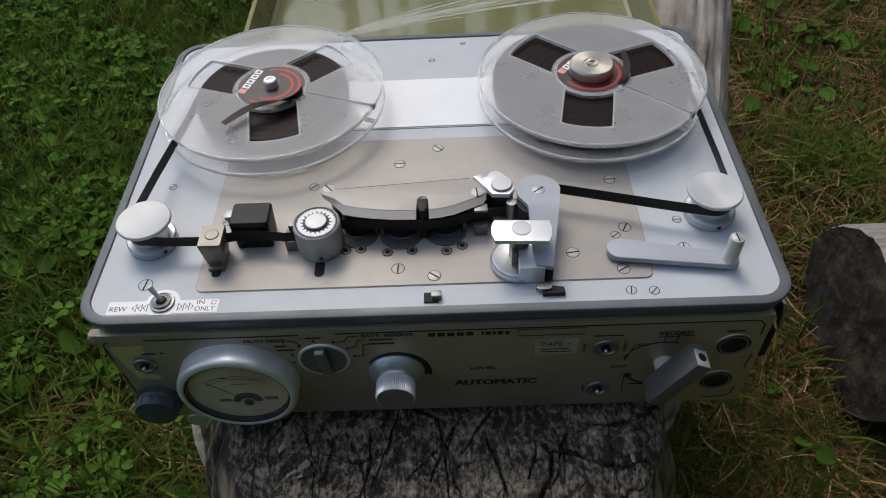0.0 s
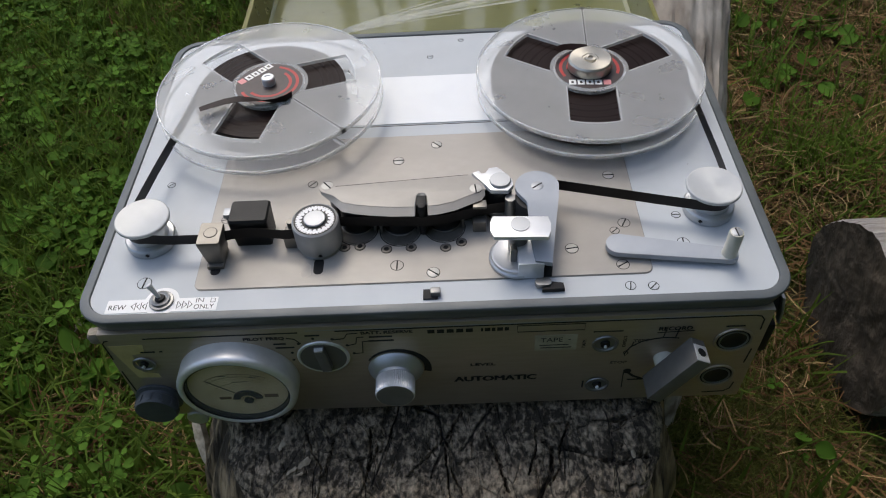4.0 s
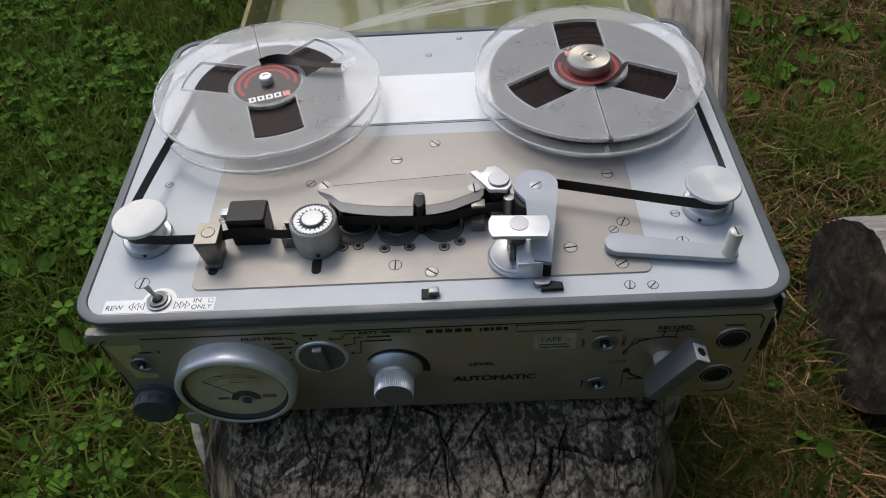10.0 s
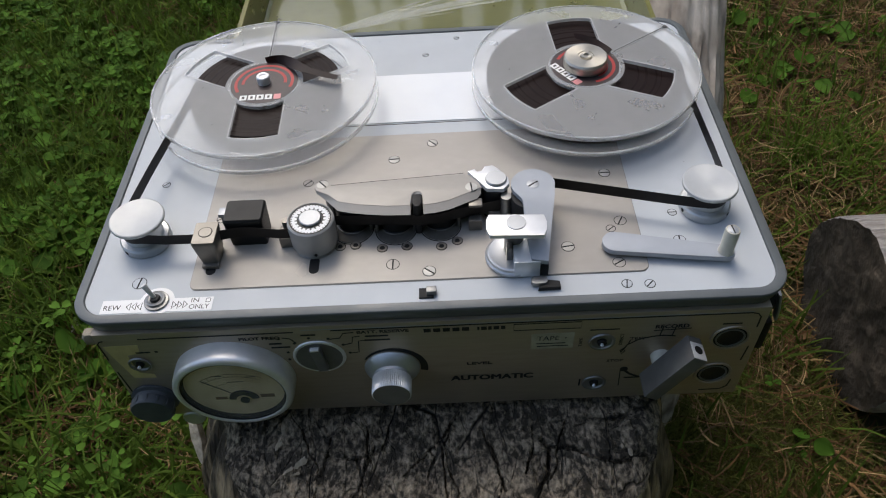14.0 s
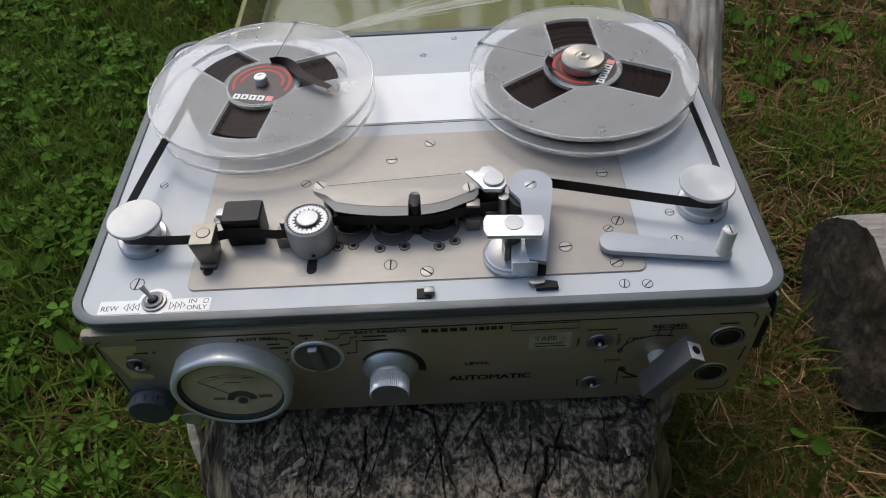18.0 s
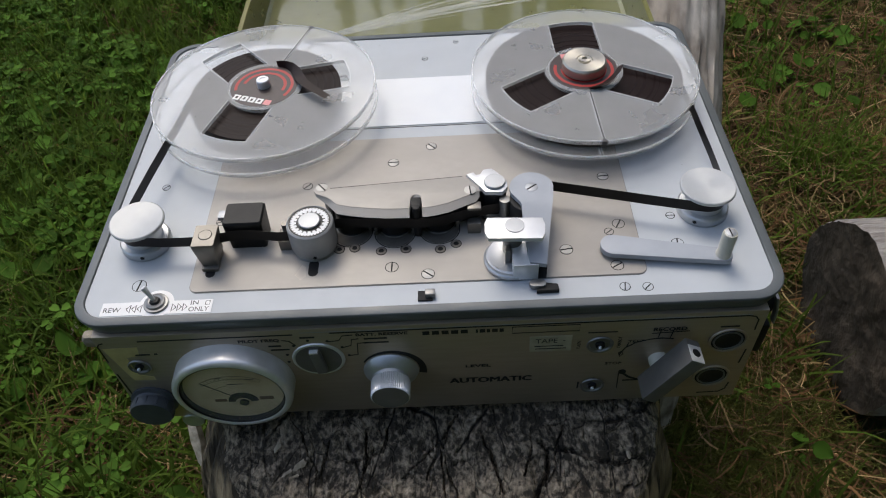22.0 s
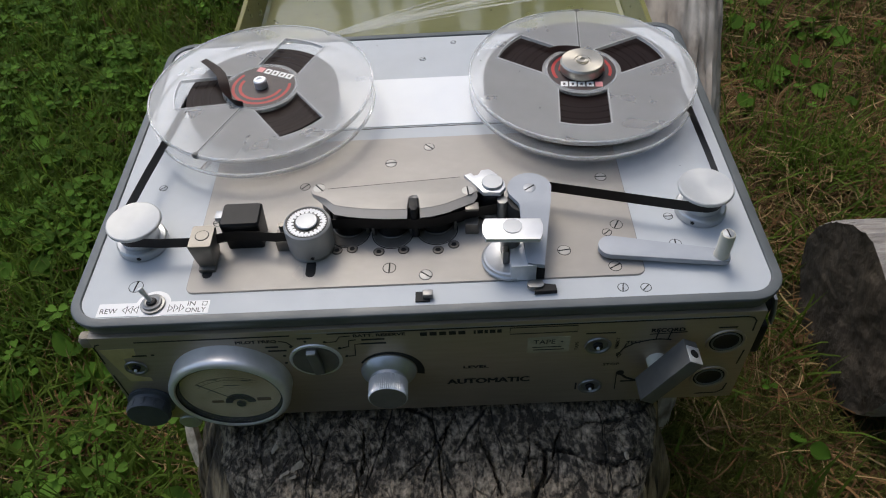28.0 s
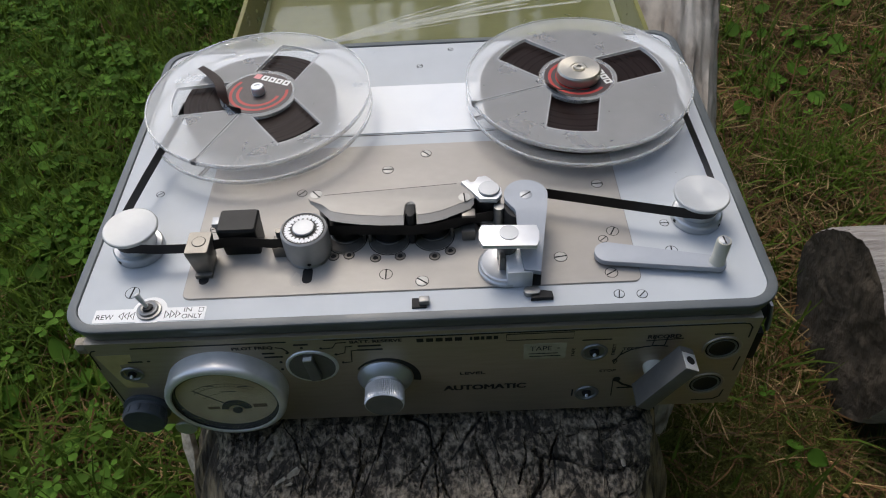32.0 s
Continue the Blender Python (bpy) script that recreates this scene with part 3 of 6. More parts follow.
def straw(rng):
    n, length, w = 5, rng.uniform(0.025, 0.11), rng.uniform(0.0003, 0.0009)
    z, tilt, curl = rng.uniform(0.004, 0.03), rng.uniform(-0.1, 0.3), rng.uniform(-2.0, 2.0)
    vs, x, y, a = [], 0.0, 0.0, 0.0
    for i in range(n + 1):
        vs += [(x + math.sin(a) * w, y - math.cos(a) * w, max(z, 0.003)), (x - math.sin(a) * w, y + math.cos(a) * w, max(z, 0.003) + w)]
        x, y, z, a = x + math.cos(a) * length / n, y + math.sin(a) * length / n, z + tilt * length / n, a + curl / n
    return vs, [(2 * i, 2 * i + 1, 2 * i + 3, 2 * i + 2) for i in range(n)]


def trefoil(rng):
    h, r = rng.uniform(0.015, 0.065), rng.uniform(0.005, 0.013)
    lean = (rng.uniform(-0.012, 0.012), rng.uniform(-0.012, 0.012))
    cx, cy = lean
    vs = [(0, -0.0006, 0), (0, 0.0006, 0), (cx, cy + 0.0006, h), (cx, cy - 0.0006, h)]
    fs = [(0, 1, 2, 3)]
    tilt = rng.uniform(-0.25, 0.25)
    for j in range(3):
        a = 2.094 * j + rng.uniform(-0.2, 0.2)
        c, s, k = math.cos(a), math.sin(a), len(vs)
        up = rng.uniform(-0.15, 0.3)
        shape = [(0.05, 0.0, 0), (0.5, -0.42, 0.12), (0.95, -0.5, 0.14), (1.25, -0.28, 0.08), (1.15, 0, -0.02), (1.25, 0.28, 0.08), (0.95, 0.5, 0.14), (0.5, 0.42, 0.12), (0.65, 0, -0.02)]
        for u, v, w in shape:
            x, y, z = u * r, v * r, (w + up * u) * r
            vs.append((cx + x * c - y * s, cy + x * s + y * c, h + z + tilt * (x * c - y * s)))
        fs += [(k, k + 1, k + 8), (k + 1, k + 2, k + 8), (k + 2, k + 3, k + 8), (k + 3, k + 4, k + 8), (k + 4, k + 5, k + 8), (k + 5, k + 6, k + 8), (k + 6, k + 7, k + 8), (k + 7, k, k + 8)]
    return vs, fs


def dead_leaf(rng):
    r, z = rng.uniform(0.012, 0.03), rng.uniform(0.006, 0.02)
    t1, t2 = rng.uniform(-0.5, 0.5), rng.uniform(-0.4, 0.4)
    shape = [(-1, 0), (-0.5, -0.42), (0.2, -0.5), (0.8, -0.2), (1.2, 0), (0.8, 0.22), (0.2, 0.48), (-0.5, 0.4), (0, 0)]
    vs = [(u * r, v * r, max(0.002, z + r * (t1 * u + t2 * v + 0.3 * abs(v)))) for u, v in shape]
    return vs, [(i, (i + 1) % 8, 8) for i in range(8)]


def mossy(x, y):
    """A patch of yellowing moss and short grass beside the stump."""
    return math.exp(-((x - 0.26) ** 2 + (y - 0.03) ** 2) / 0.02)


def lush(x, y):
    """How green the ground is: clover towards the west, dry grass towards the east."""
    g = 0.5 - 0.9 * x - (0.3 if x > 0.1 else 0.0) + 0.55 * noise.noise((x * 3.0, y * 3.0, 1.7)) - 0.6 * mossy(x, y)
    return min(1.0, max(0.0, g))


def tuft(rng):
    """Fine short olive grass, several stalks from one foot."""
    vs, fs = [], []
    for k in range(3):
        v1, f1 = blade(rng, (0.015, 0.05), (0.0008, 0.0016), (0.3, 1.6))
        a = rng.uniform(0, 6.28)
        c, s, n = math.cos(a), math.sin(a), len(vs)
        vs += [(x * c - y * s, x * s + y * c, z) for x, y, z in v1]
        fs += [tuple(n + q for q in f) for f in f1]
    return vs, fs


def far_tuft(rng):
    """A loose clump of longer grass."""
    vs, fs = [], []
    for k in range(3):
        v1, f1 = blade(rng, (0.05, 0.12), (0.002, 0.005), (0.3, 1.6))
        a, dx, dy = rng.uniform(0, 6.28), rng.uniform(-0.06, 0.06), rng.uniform(-0.06, 0.06)
        c, s, n = math.cos(a), math.sin(a), len(vs)
        vs += [(dx + x * c - y * s, dy + x * s + y * c, z) for x, y, z in v1]
        fs += [tuple(n + q for q in f) for f in f1]
    return vs, fs


def broad_leaf(rng):
    """A single rounded leaf on a short stalk."""
    h, r = rng.uniform(0.015, 0.05), rng.uniform(0.008, 0.018)
    t1, t2 = rng.uniform(-0.35, 0.35), rng.uniform(-0.35, 0.35)
    ring = [(1.15, 0), (0.8, 0.6), (0.1, 0.82), (-0.6, 0.62), (-0.85, 0.15), (-0.62, 0), (-0.85, -0.15), (-0.6, -0.62), (0.1, -0.82), (0.8, -0.6)]
    vs = [(0, 0, h - 0.1 * r)] + [(u * r, v * r, h + r * (t1 * u + t2 * v + 0.12 * v * v)) for u, v in ring]
    vs += [(-0.6 * r, -0.0007, h), (-0.6 * r, 0.0007, h), (-0.6 * r - 0.004, 0, 0)]
    return vs, [(0, 1 + i, 1 + (i + 1) % 10) for i in range(10)] + [(11, 12, 13)]


def one_leaf(r, width=0.7, cup=0.12, lobes=0):
    """A leaf blade lying along x from its stalk, with a fold and thickness."""
    n = 14
    bm = bmesh.new()
    rows = []
    for k in range(n + 1):
        t = k / n
        w = r * width * math.sin(math.pi * t ** 0.8) ** 0.75 * (1 + lobes * 0.25 * math.cos(t * 19))
        x = 2 * r * t
        z = -0.18 * r * t * t
        rows.append([(x, -w, z + cup * r), (x, -w * 0.5, z + cup * r * 0.35), (x, 0, z), (x, w * 0.5, z + cup * r * 0.35), (x, w, z + cup * r),
                     (x, w * 0.5, z + cup * r * 0.35 - 0.0003), (x, 0, z - 0.0004), (x, -w * 0.5, z + cup * r * 0.35 - 0.0003)])
    return loops(rows, bm)


def weed(x, y, count, r, tall, seed, label, width=0.7):
    rng = random.Random(seed)
    root = tagged(new("weed_plant"), label, "weed", "weeds in the grass")
    root.location = (x, y, ground_height(x, y))
    for k in range(count):
        a, up, rr = 360 * k / count + rng.uniform(-25, 25), rng.uniform(-38, 30), r * rng.uniform(0.6, 1.2)
        h, reach = tall * rng.uniform(0.5, 1.0), r * rng.uniform(0.3, 2.2 if count > 6 else 1.2)
        stalk = strip([(0, 0), (reach, 0)], 0, 0.0012, 0.0012)
        for v in stalk.verts:
            v.co.z += h * min(1.0, v.co.x / reach) - 0.004
        part("stalk", move(stalk, pose(0, 0, 0, 0, 0, a)), M_CLOVER, root)
        part("leaf", move(one_leaf(rr, width), pose(0, 0, 0, 0, 0, a) @ pose(reach, 0, h, rng.uniform(-30, 30), up, rng.uniform(-40, 40))), M_CLOVER, root)


def build_litter():
    for x, y, n, r, tall, s, lab in ((0.561, 0.811, 5, 0.017, 0.045, 1, "weed with one large rounded green leaf"), (0.539, 0.716, 11, 0.0145, 0.04, 2, "weed with a cluster of broad green leaves"),
                                     (0.586, 0.694, 9, 0.014, 0.04, 3, "weed with a cluster of broad green leaves"), (0.661, 0.832, 10, 0.015, 0.045, 4, "shaded weed with dark green leaves"),
                                     (0.362, 0.041, 4, 0.011, 0.04, 5, "low weed with bright green leaves near the log"), (-0.472, 0.106, 3, 0.015, 0.04, 6, "weed with bright green paired leaves"),
                                     (-0.567, 0.563, 3, 0.018, 0.05, 7, "weed with a round green leaf"), (-0.692, 0.644, 5, 0.017, 0.05, 8, "weed with a cluster of broad green leaves"),
                                     (-0.7, 0.747, 4, 0.017, 0.05, 9, "weed with a cluster of broad green leaves"), (-0.513, 0.519, 4, 0.016, 0.05, 10, "weed with a cluster of broad green leaves"),
                                     (-0.437, 0.186, 5, 0.016, 0.045, 11, "weed with pointed green leaves beside the stump"), (-0.52, 0.744, 4, 0.014, 0.04, 12, "weed with small green leaves"), (0.723, 0.789, 9, 0.015, 0.04, 13, "shaded weed with dark green leaves")):
        weed(x, y, n, r, tall, s, lab, 0.55 if s in (6, 11) else 0.8)
    brown = mat("curled_leaf", (0.12, 0.1, 0.03), 0.7, 0.0, (0.17, 0.13, 0.05), 60, ior=1.3)
    pale = mat("pale_leaf", (0.5, 0.44, 0.36), 0.7, 0.0, (0.42, 0.36, 0.28), 80, ior=1.3)
    for x, y, z, r, turn, m, lab in ((-0.575, 0.302, 0.022, 0.03, 8, brown, "olive-brown fallen leaf lying in the clover"), (-0.468, 0.236, 0.03, 0.011, 70, pale, "pale dry curled leaf in the grass"),
                                     (0.47, 0.563, 0.012, 0.016, 40, brown, "brown fallen leaf on dry grass"), (0.345, 0.0, 0.012, 0.014, 120, pale, "pale dry leaf near the log")):
        root = tagged(new("fallen_leaf"), lab, "leaf", "fallen leaves")
        root.location = (x, y, ground_height(x, y))
        part("blade", move(one_leaf(r, 0.45, 0.25), pose(0, 0, z, 8, -4, turn)), m, root)
        part("stem", move(box(-r * 0.5, 0.001, -0.0006, 0.0006, -0.0006, 0.0006), pose(0, 0, z, 8, -4, turn)), m, root)
    for x, y, seed in ((-0.431, 0.158, 1), (-0.38, 0.105, 2), (0.33, 0.2, 3), (0.36, 0.16, 4), (0.44, 0.62, 5), (0.3, 0.11, 6)):
        rng = random.Random(seed)
        root = tagged(new("straw_tuft"), "tuft of yellowed dry grass stalks", "dry grass", "dry tufts")
        root.location = (x, y, ground_height(x, y))
        for k in range(14):
            v1, f1 = blade(rng, (0.03, 0.07), (0.0007, 0.0014), (0.9, 1.7))
            me = bpy.data.meshes.new("stalk")
            me.from_pydata(v1, [], f1)
            me.materials.append(M_STRAW)
            me.transform(pose(0, 0, 0.004, 0, 0, rng.uniform(0, 360)))
            st = new("stalk", me)
            st.parent = root


def grass_tuft(x, y, seed, count=110, spread=0.04):
    rng = random.Random(seed)
    root = tagged(new("grass_tuft"), "fresh green grass tuft among dry straw", "grass", "green tufts")
    root.location = (x, y, ground_height(x, y))
    for k in range(count):
        v1, f1 = blade(rng, (0.05, 0.1), (0.001, 0.0022), (0.3, 1.3))
        me = bpy.data.meshes.new("blade")
        me.from_pydata(v1, [], f1)
        me.materials.append(M_GRASS)
        me.transform(pose(rng.gauss(0, spread), rng.gauss(0, spread * 0.6), -0.003, 0, 0, rng.uniform(0, 360)))
        new("blade", me).parent = root


def plant_all():
    near = lambda x, y: 0.55 + 0.45 * noise.noise((x * 4, y * 4, 8))
    dry = lambda x, y: 1 - lush(x, y)
    scatter("grass", 56000, blade, M_GRASS, lambda x, y: near(x, y) * (0.2 + 0.8 * lush(x, y)) * (1 - 0.9 * mossy(x, y)), "green grass blades, shaded and uneven", "grass", 1)
    scatter("olive_grass", 40000, tuft, M_MOSS, lambda x, y: 0.2 + 0.8 * dry(x, y) * near(x, y) + 2.5 * mossy(x, y), "fine olive and yellowing short grass", "grass", 7)
    scatter("moss_grass", 7000, tuft, M_MOSS, lambda x, y: mossy(x, y), "yellowing moss and short grass beside the stump", "grass", 17, (0.1, 0.5, -0.25, 0.3), False)
    scatter("clover", 5600, trefoil, M_CLOVER, lambda x, y: max(0.004, lush(x, y) ** 1.6 * (0.35 + 1.7 * noise.noise((x * 6, y * 6, 4)))), "bright green clover leaves in loose patches", "clover", 2)
    scatter("broad_leaves", 2100, broad_leaf, M_CLOVER, lambda x, y: (0.12 * max(0.0, noise.noise((x * 5, y * 5, 31)) + 0.25) if y > 0.45 else 0.008) if x > 0.15 else lush(x, y) ** 1.6 * (0.4 + noise.noise((x * 3, y * 3, 14))), "rounded green weed leaves among the grass", "weeds", 6)
    scatter("dead_grass", 34000, straw, M_THATCH, lambda x, y: (0.22 + 0.78 * dry(x, y) * (0.7 + noise.noise((x * 5, y * 5, 22)))) * (1 - 0.6 * mossy(x, y)), "matted brown dead grass", "dry grass", 12)
    scatter("dry_grass", 12000, straw, M_STRAW, lambda x, y: (0.1 + 0.9 * dry(x, y) * (0.55 + 1.2 * noise.noise((x * 6, y * 6, 2)))) * (1 - 0.85 * mossy(x, y)), "dry straw-coloured grass stalks lying flat", "dry grass", 3)
    scatter("far_grass", 42000, far_tuft, M_GRASS, lambda x, y: min(1.0, max(0.0, math.hypot(x / 1.5, (y - 0.5) / 1.25) * 4 - 3)) * math.exp(-max(0.0, math.hypot(x, y) - 1.2) / 2.2), "green grass round the stump and beyond", "grass", 9, (-7, 7, -7, 7), False)
    scatter("leaf_litter", 450, dead_leaf, M_DEADLEAF, lambda x, y: 0.1 + 0.6 * dry(x, y), "small brown dead leaves among the grass", "leaf litter", 4)


# ---- stump, post and log ----
def stump_outline(a, z):
    """Radius of the stump by angle and height."""
    c, s = math.cos(a), math.sin(a)
    low = max(0.0, (BASE - z) / BASE)
    spread = min(1.0, low / 0.13) ** 0.6
    half_x, half_y = 0.108 * (1 + (0.44 if c < 0 else 0.27) * spread), 0.235 * (1 + 0.1 * low)
    r = 1.0 / ((abs(c) / half_x) ** 5 + (abs(s) / half_y) ** 5) ** 0.2
    r += 0.010 * noise.noise((c * 2.5, s * 2.5, z * 1.2)) + 0.0055 * noise.noise((c * 11, s * 11, z * 2.0)) + 0.003 * noise.noise((c * 30, s * 30, z * 4))
    return r


# two wide splits and some narrow ones, with short checks running out towards the edge
CRACKS = [[(54, -133), (58, -136), (57, -148), (51, -158), (47, -170)], [(58, -136), (71, -138), (78, -142), (93, -145), (108, -140)], [(-38, -122), (-37, -139), (-39, -150), (-38, -175)],
          [(-60, -137), (-43, -140), (-28, -134), (-26, -122)], [(2, -135), (3, -146), (5, -172)], [(24, -128), (30, -146), (34, -160)], [(-18, -150), (-5, -137), (3, -128), (12, -114)]]


def add_checks(rng):
    for k in range(8):
        x, y = -74 + 21 * k + rng.uniform(-5, 5), rng.uniform(-135, -118)
        path = [(x, y)]
        for step in range(rng.randint(2, 4)):
            x, y = x + rng.uniform(-6, 6), y - rng.uniform(8, 15)
            path.append((x, y))
        CRACKS.append(path)


add_checks(random.Random(5))


def crack_depths(x, y):
    """How deep the top is split at many places at once, from 0 to 1."""
    best = np.zeros_like(x)
    x = x + 0.00025 * np.sin(y * 530 + 3 * np.sin(x * 310)) + 0.00025 * np.sin(y * 2100 + x * 900)
    y = y + 0.00025 * np.sin(x * 490 + 3 * np.sin(y * 270)) + 0.00025 * np.sin(x * 2300 + y * 700)
    for k, path in enumerate(CRACKS):
        for n, ((ax, ay), (bx, by)) in enumerate(zip(path, path[1:])):
            wide = 0.0014 if k < 2 else (0.0003 if k < 7 else 0.00018) + 0.0003 * ((k * 7 + n * 3) % 5) / 4
            ax, ay, bx, by = ax * 0.001, ay * 0.001, bx * 0.001, by * 0.001
            dx, dy = bx - ax, by - ay
            t = np.clip(((x - ax) * dx + (y - ay) * dy) / (dx * dx + dy * dy), 0, 1)
            best = np.maximum(best, 1 - np.hypot(x - ax - t * dx, y - ay - t * dy) / wide)
    return best


def build_stump():
    root = tagged(new("tree_stump"), "weathered grey-brown tree stump with a cracked dark top, under the recorder", "tree stump")
    SX0, SY0 = 0.003, 0.06
    root.location = (SX0, SY0, 0)
    n = 420
    rows = []
    for z in [-0.02, 0.03, 0.08, 0.14, 0.2, 0.25, 0.29, 0.32, 0.345, 0.365, 0.38, 0.392, 0.399]:
        row = []
        for i in range(n):
            a = 2 * math.pi * i / n
            c, s = math.cos(a), math.sin(a)
            r = stump_outline(a, z) + 0.004 * noise.noise((c * 34, s * 34, z * 3)) - 0.008 * abs(noise.noise((c * 26, s * 26, z * 1.4))) - 0.007 * max(0, noise.noise((c * 60, s * 60, z * 1.6)) - 0.05) - (0.004 if z > 0.395 else 0)
            row.append((r * c, r * s, z))
        rows.append(row)
    part("bark_side", loops(rows, cap_last=False), M_STUMPSIDE, root, "grey fibrous weathered side", angle=1.2)
    # the top: a fine height field in front of the recorder, plainer under it
    bm = bmesh.new()

    xs = [-0.128 + 0.0005 * i for i in range(514)]
    ys = [-0.192 + 0.0005 * i for i in range(190)]
    split = crack_depths(*np.meshgrid(np.array(xs), np.array(ys)))

    def height(x, y, deep):
        xl, yl = x - SX0, y - SY0
        a, r = math.atan2(yl, xl), math.hypot(xl, yl)
        edge = stump_outline(a, 0.4)
        z = BASE - 0.0012 + 0.002 * noise.noise((x * 22, y * 16, 1)) + 0.0009 * noise.noise((x * 90, y * 60, 2)) + 0.0011 * noise.noise((x * 210, y * 150, 6)) + 0.0012 * noise.noise((x * 480, y * 400, 3))
        z = min(z, BASE - 0.0003)
        z -= 0.012 * max(0.0, deep) ** 0.5
        if x > 0.048 and y < -0.139 and x < 0.1:
            z -= 0.0035 - 0.0028 * math.sin(math.pi * min(1.0, (x - 0.048) / 0.052)) + 0.05 * max(0.0, -0.155 - y)
        out = (r - edge) / 0.012 + 0.7 * noise.noise((x * 60, y * 60, 8))
        if out > -1:
            z -= 0.004 * (out + 1) ** 2
        return z
    grid = [[bm.verts.new((x - SX0, y - SY0, height(x, y, split[j, i]))) for i, x in enumerate(xs)] for j, y in enumerate(ys)]
    for j in range(len(ys) - 1):
        for i in range(len(xs) - 1):
            x, y = xs[i] - SX0, ys[j] - SY0
            if math.hypot(x, y) < stump_outline(math.atan2(y, x), 0.4) + 0.003:
                bm.faces.new((grid[j][i], grid[j][i + 1], grid[j + 1][i + 1], grid[j + 1][i]))
    for v in [v for v in bm.verts if not v.link_faces]:
        bm.verts.remove(v)
    part("cracked_top", bm, M_STUMPTOP, root, "dark cracked end grain", angle=1.4)
    bm = bmesh.new()
    ring = [(stump_outline(2 * math.pi * i / 90, 0.4) * 0.98 * math.cos(2 * math.pi * i / 90), stump_outline(2 * math.pi * i / 90, 0.4) * 0.98 * math.sin(2 * math.pi * i / 90)) for i in range(90)]
    part("heartwood", prism([(x, max(y, -0.16)) for x, y in ring], BASE - 0.02, BASE), M_STUMPTOP, root)
    flake = mat("pale_wood_flake", (0.62, 0.54, 0.42), 0.8, 0.0, (0.3, 0.25, 0.18), 180, 0.6, 300)
    for x, y, w, h, turn, tilt in ((-0.0715, -0.1415, 0.0042, 0.0022, 25, 40), (-0.0775, -0.1455, 0.0035, 0.0012, 28, 30), (-0.073, -0.1475, 0.0022, 0.001, 10, 30), (-0.0845, -0.131, 0.0028, 0.0016, 50, 35), (0.099, -0.1425, 0.0018, 0.0012, 80, 40)):
        pts = [(w * u, h * v) for u, v in ((-1, -0.7), (-0.5, -1), (-0.3, -0.6), (0.5, -0.8), (1, 0.1), (0.75, 0.4), (0.8, 1), (0.1, 0.7), (-0.6, 0.3))]
        part("loose_flake", move(prism(pts, -0.0009, 0.0009, 0.0003), pose(x - SX0, y - SY0, BASE + 0.0008, tilt, 0, turn)), flake, root, "pale lifted flake of wood")
    chip = [(0, 0), (0.007, 0.002), (0.0085, -0.014), (0.005, -0.03), (0.002, -0.026), (-0.001, -0.012)]
    part("bare_patch", move(prism(chip, -0.002, 0.002, 0.0008), pose(-0.1535 - SX0, -0.088 - SY0, 0.366, 55, -25, -20)), flake, root, "pale patch of bare wood")
    return root


def build_leaning_log():
    root = tagged(new("leaning_log"), "pale grey barked log leaning back behind the recorder", "log")
    spine = [Vector(p) for p in ((0.2, 0.12, -0.02), (0.2, 0.125, 0.1), (0.2, 0.145, 0.2), (0.206, 0.2, 0.28), (0.222, 0.3, 0.36), (0.24, 0.42, 0.455), (0.262, 0.56, 0.56), (0.28, 0.68, 0.65))]
    n, rows, steps = 110, [], 90
    for k in range(steps + 1):
        u = k / steps * (len(spine) - 1)
        i0 = min(int(u), len(spine) - 2)
        f = u - i0
        q0, q1, q2, q3 = spine[max(i0 - 1, 0)], spine[i0], spine[i0 + 1], spine[min(i0 + 2, len(spine) - 1)]
        c = 0.5 * (2 * q1 + (q2 - q0) * f + (2 * q0 - 5 * q1 + 4 * q2 - q3) * f * f + (3 * q1 - q0 - 3 * q2 + q3) * f ** 3)
        d = (q2 - q1).normalized()
        side = Vector((1, 0, 0))
        up = d.cross(side).normalized()
        row = []
        for i in range(n):
            a = 2 * math.pi * i / n
            ca, sa = math.cos(a), math.sin(a)
            r = 0.052 + 0.007 * noise.noise((ca * 2, sa * 2, u * 1.1)) + 0.006 * abs(noise.noise((ca * 7, sa * 7, u * 1.6))) + 0.003 * noise.noise((ca * 18, sa * 18, u * 4))
            row.append(c + side * (r * ca) + up * (r * sa))
        rows.append(row)
    part("bark", loops(rows), M_BARK, root, "pale fissured bark", angle=1.2)


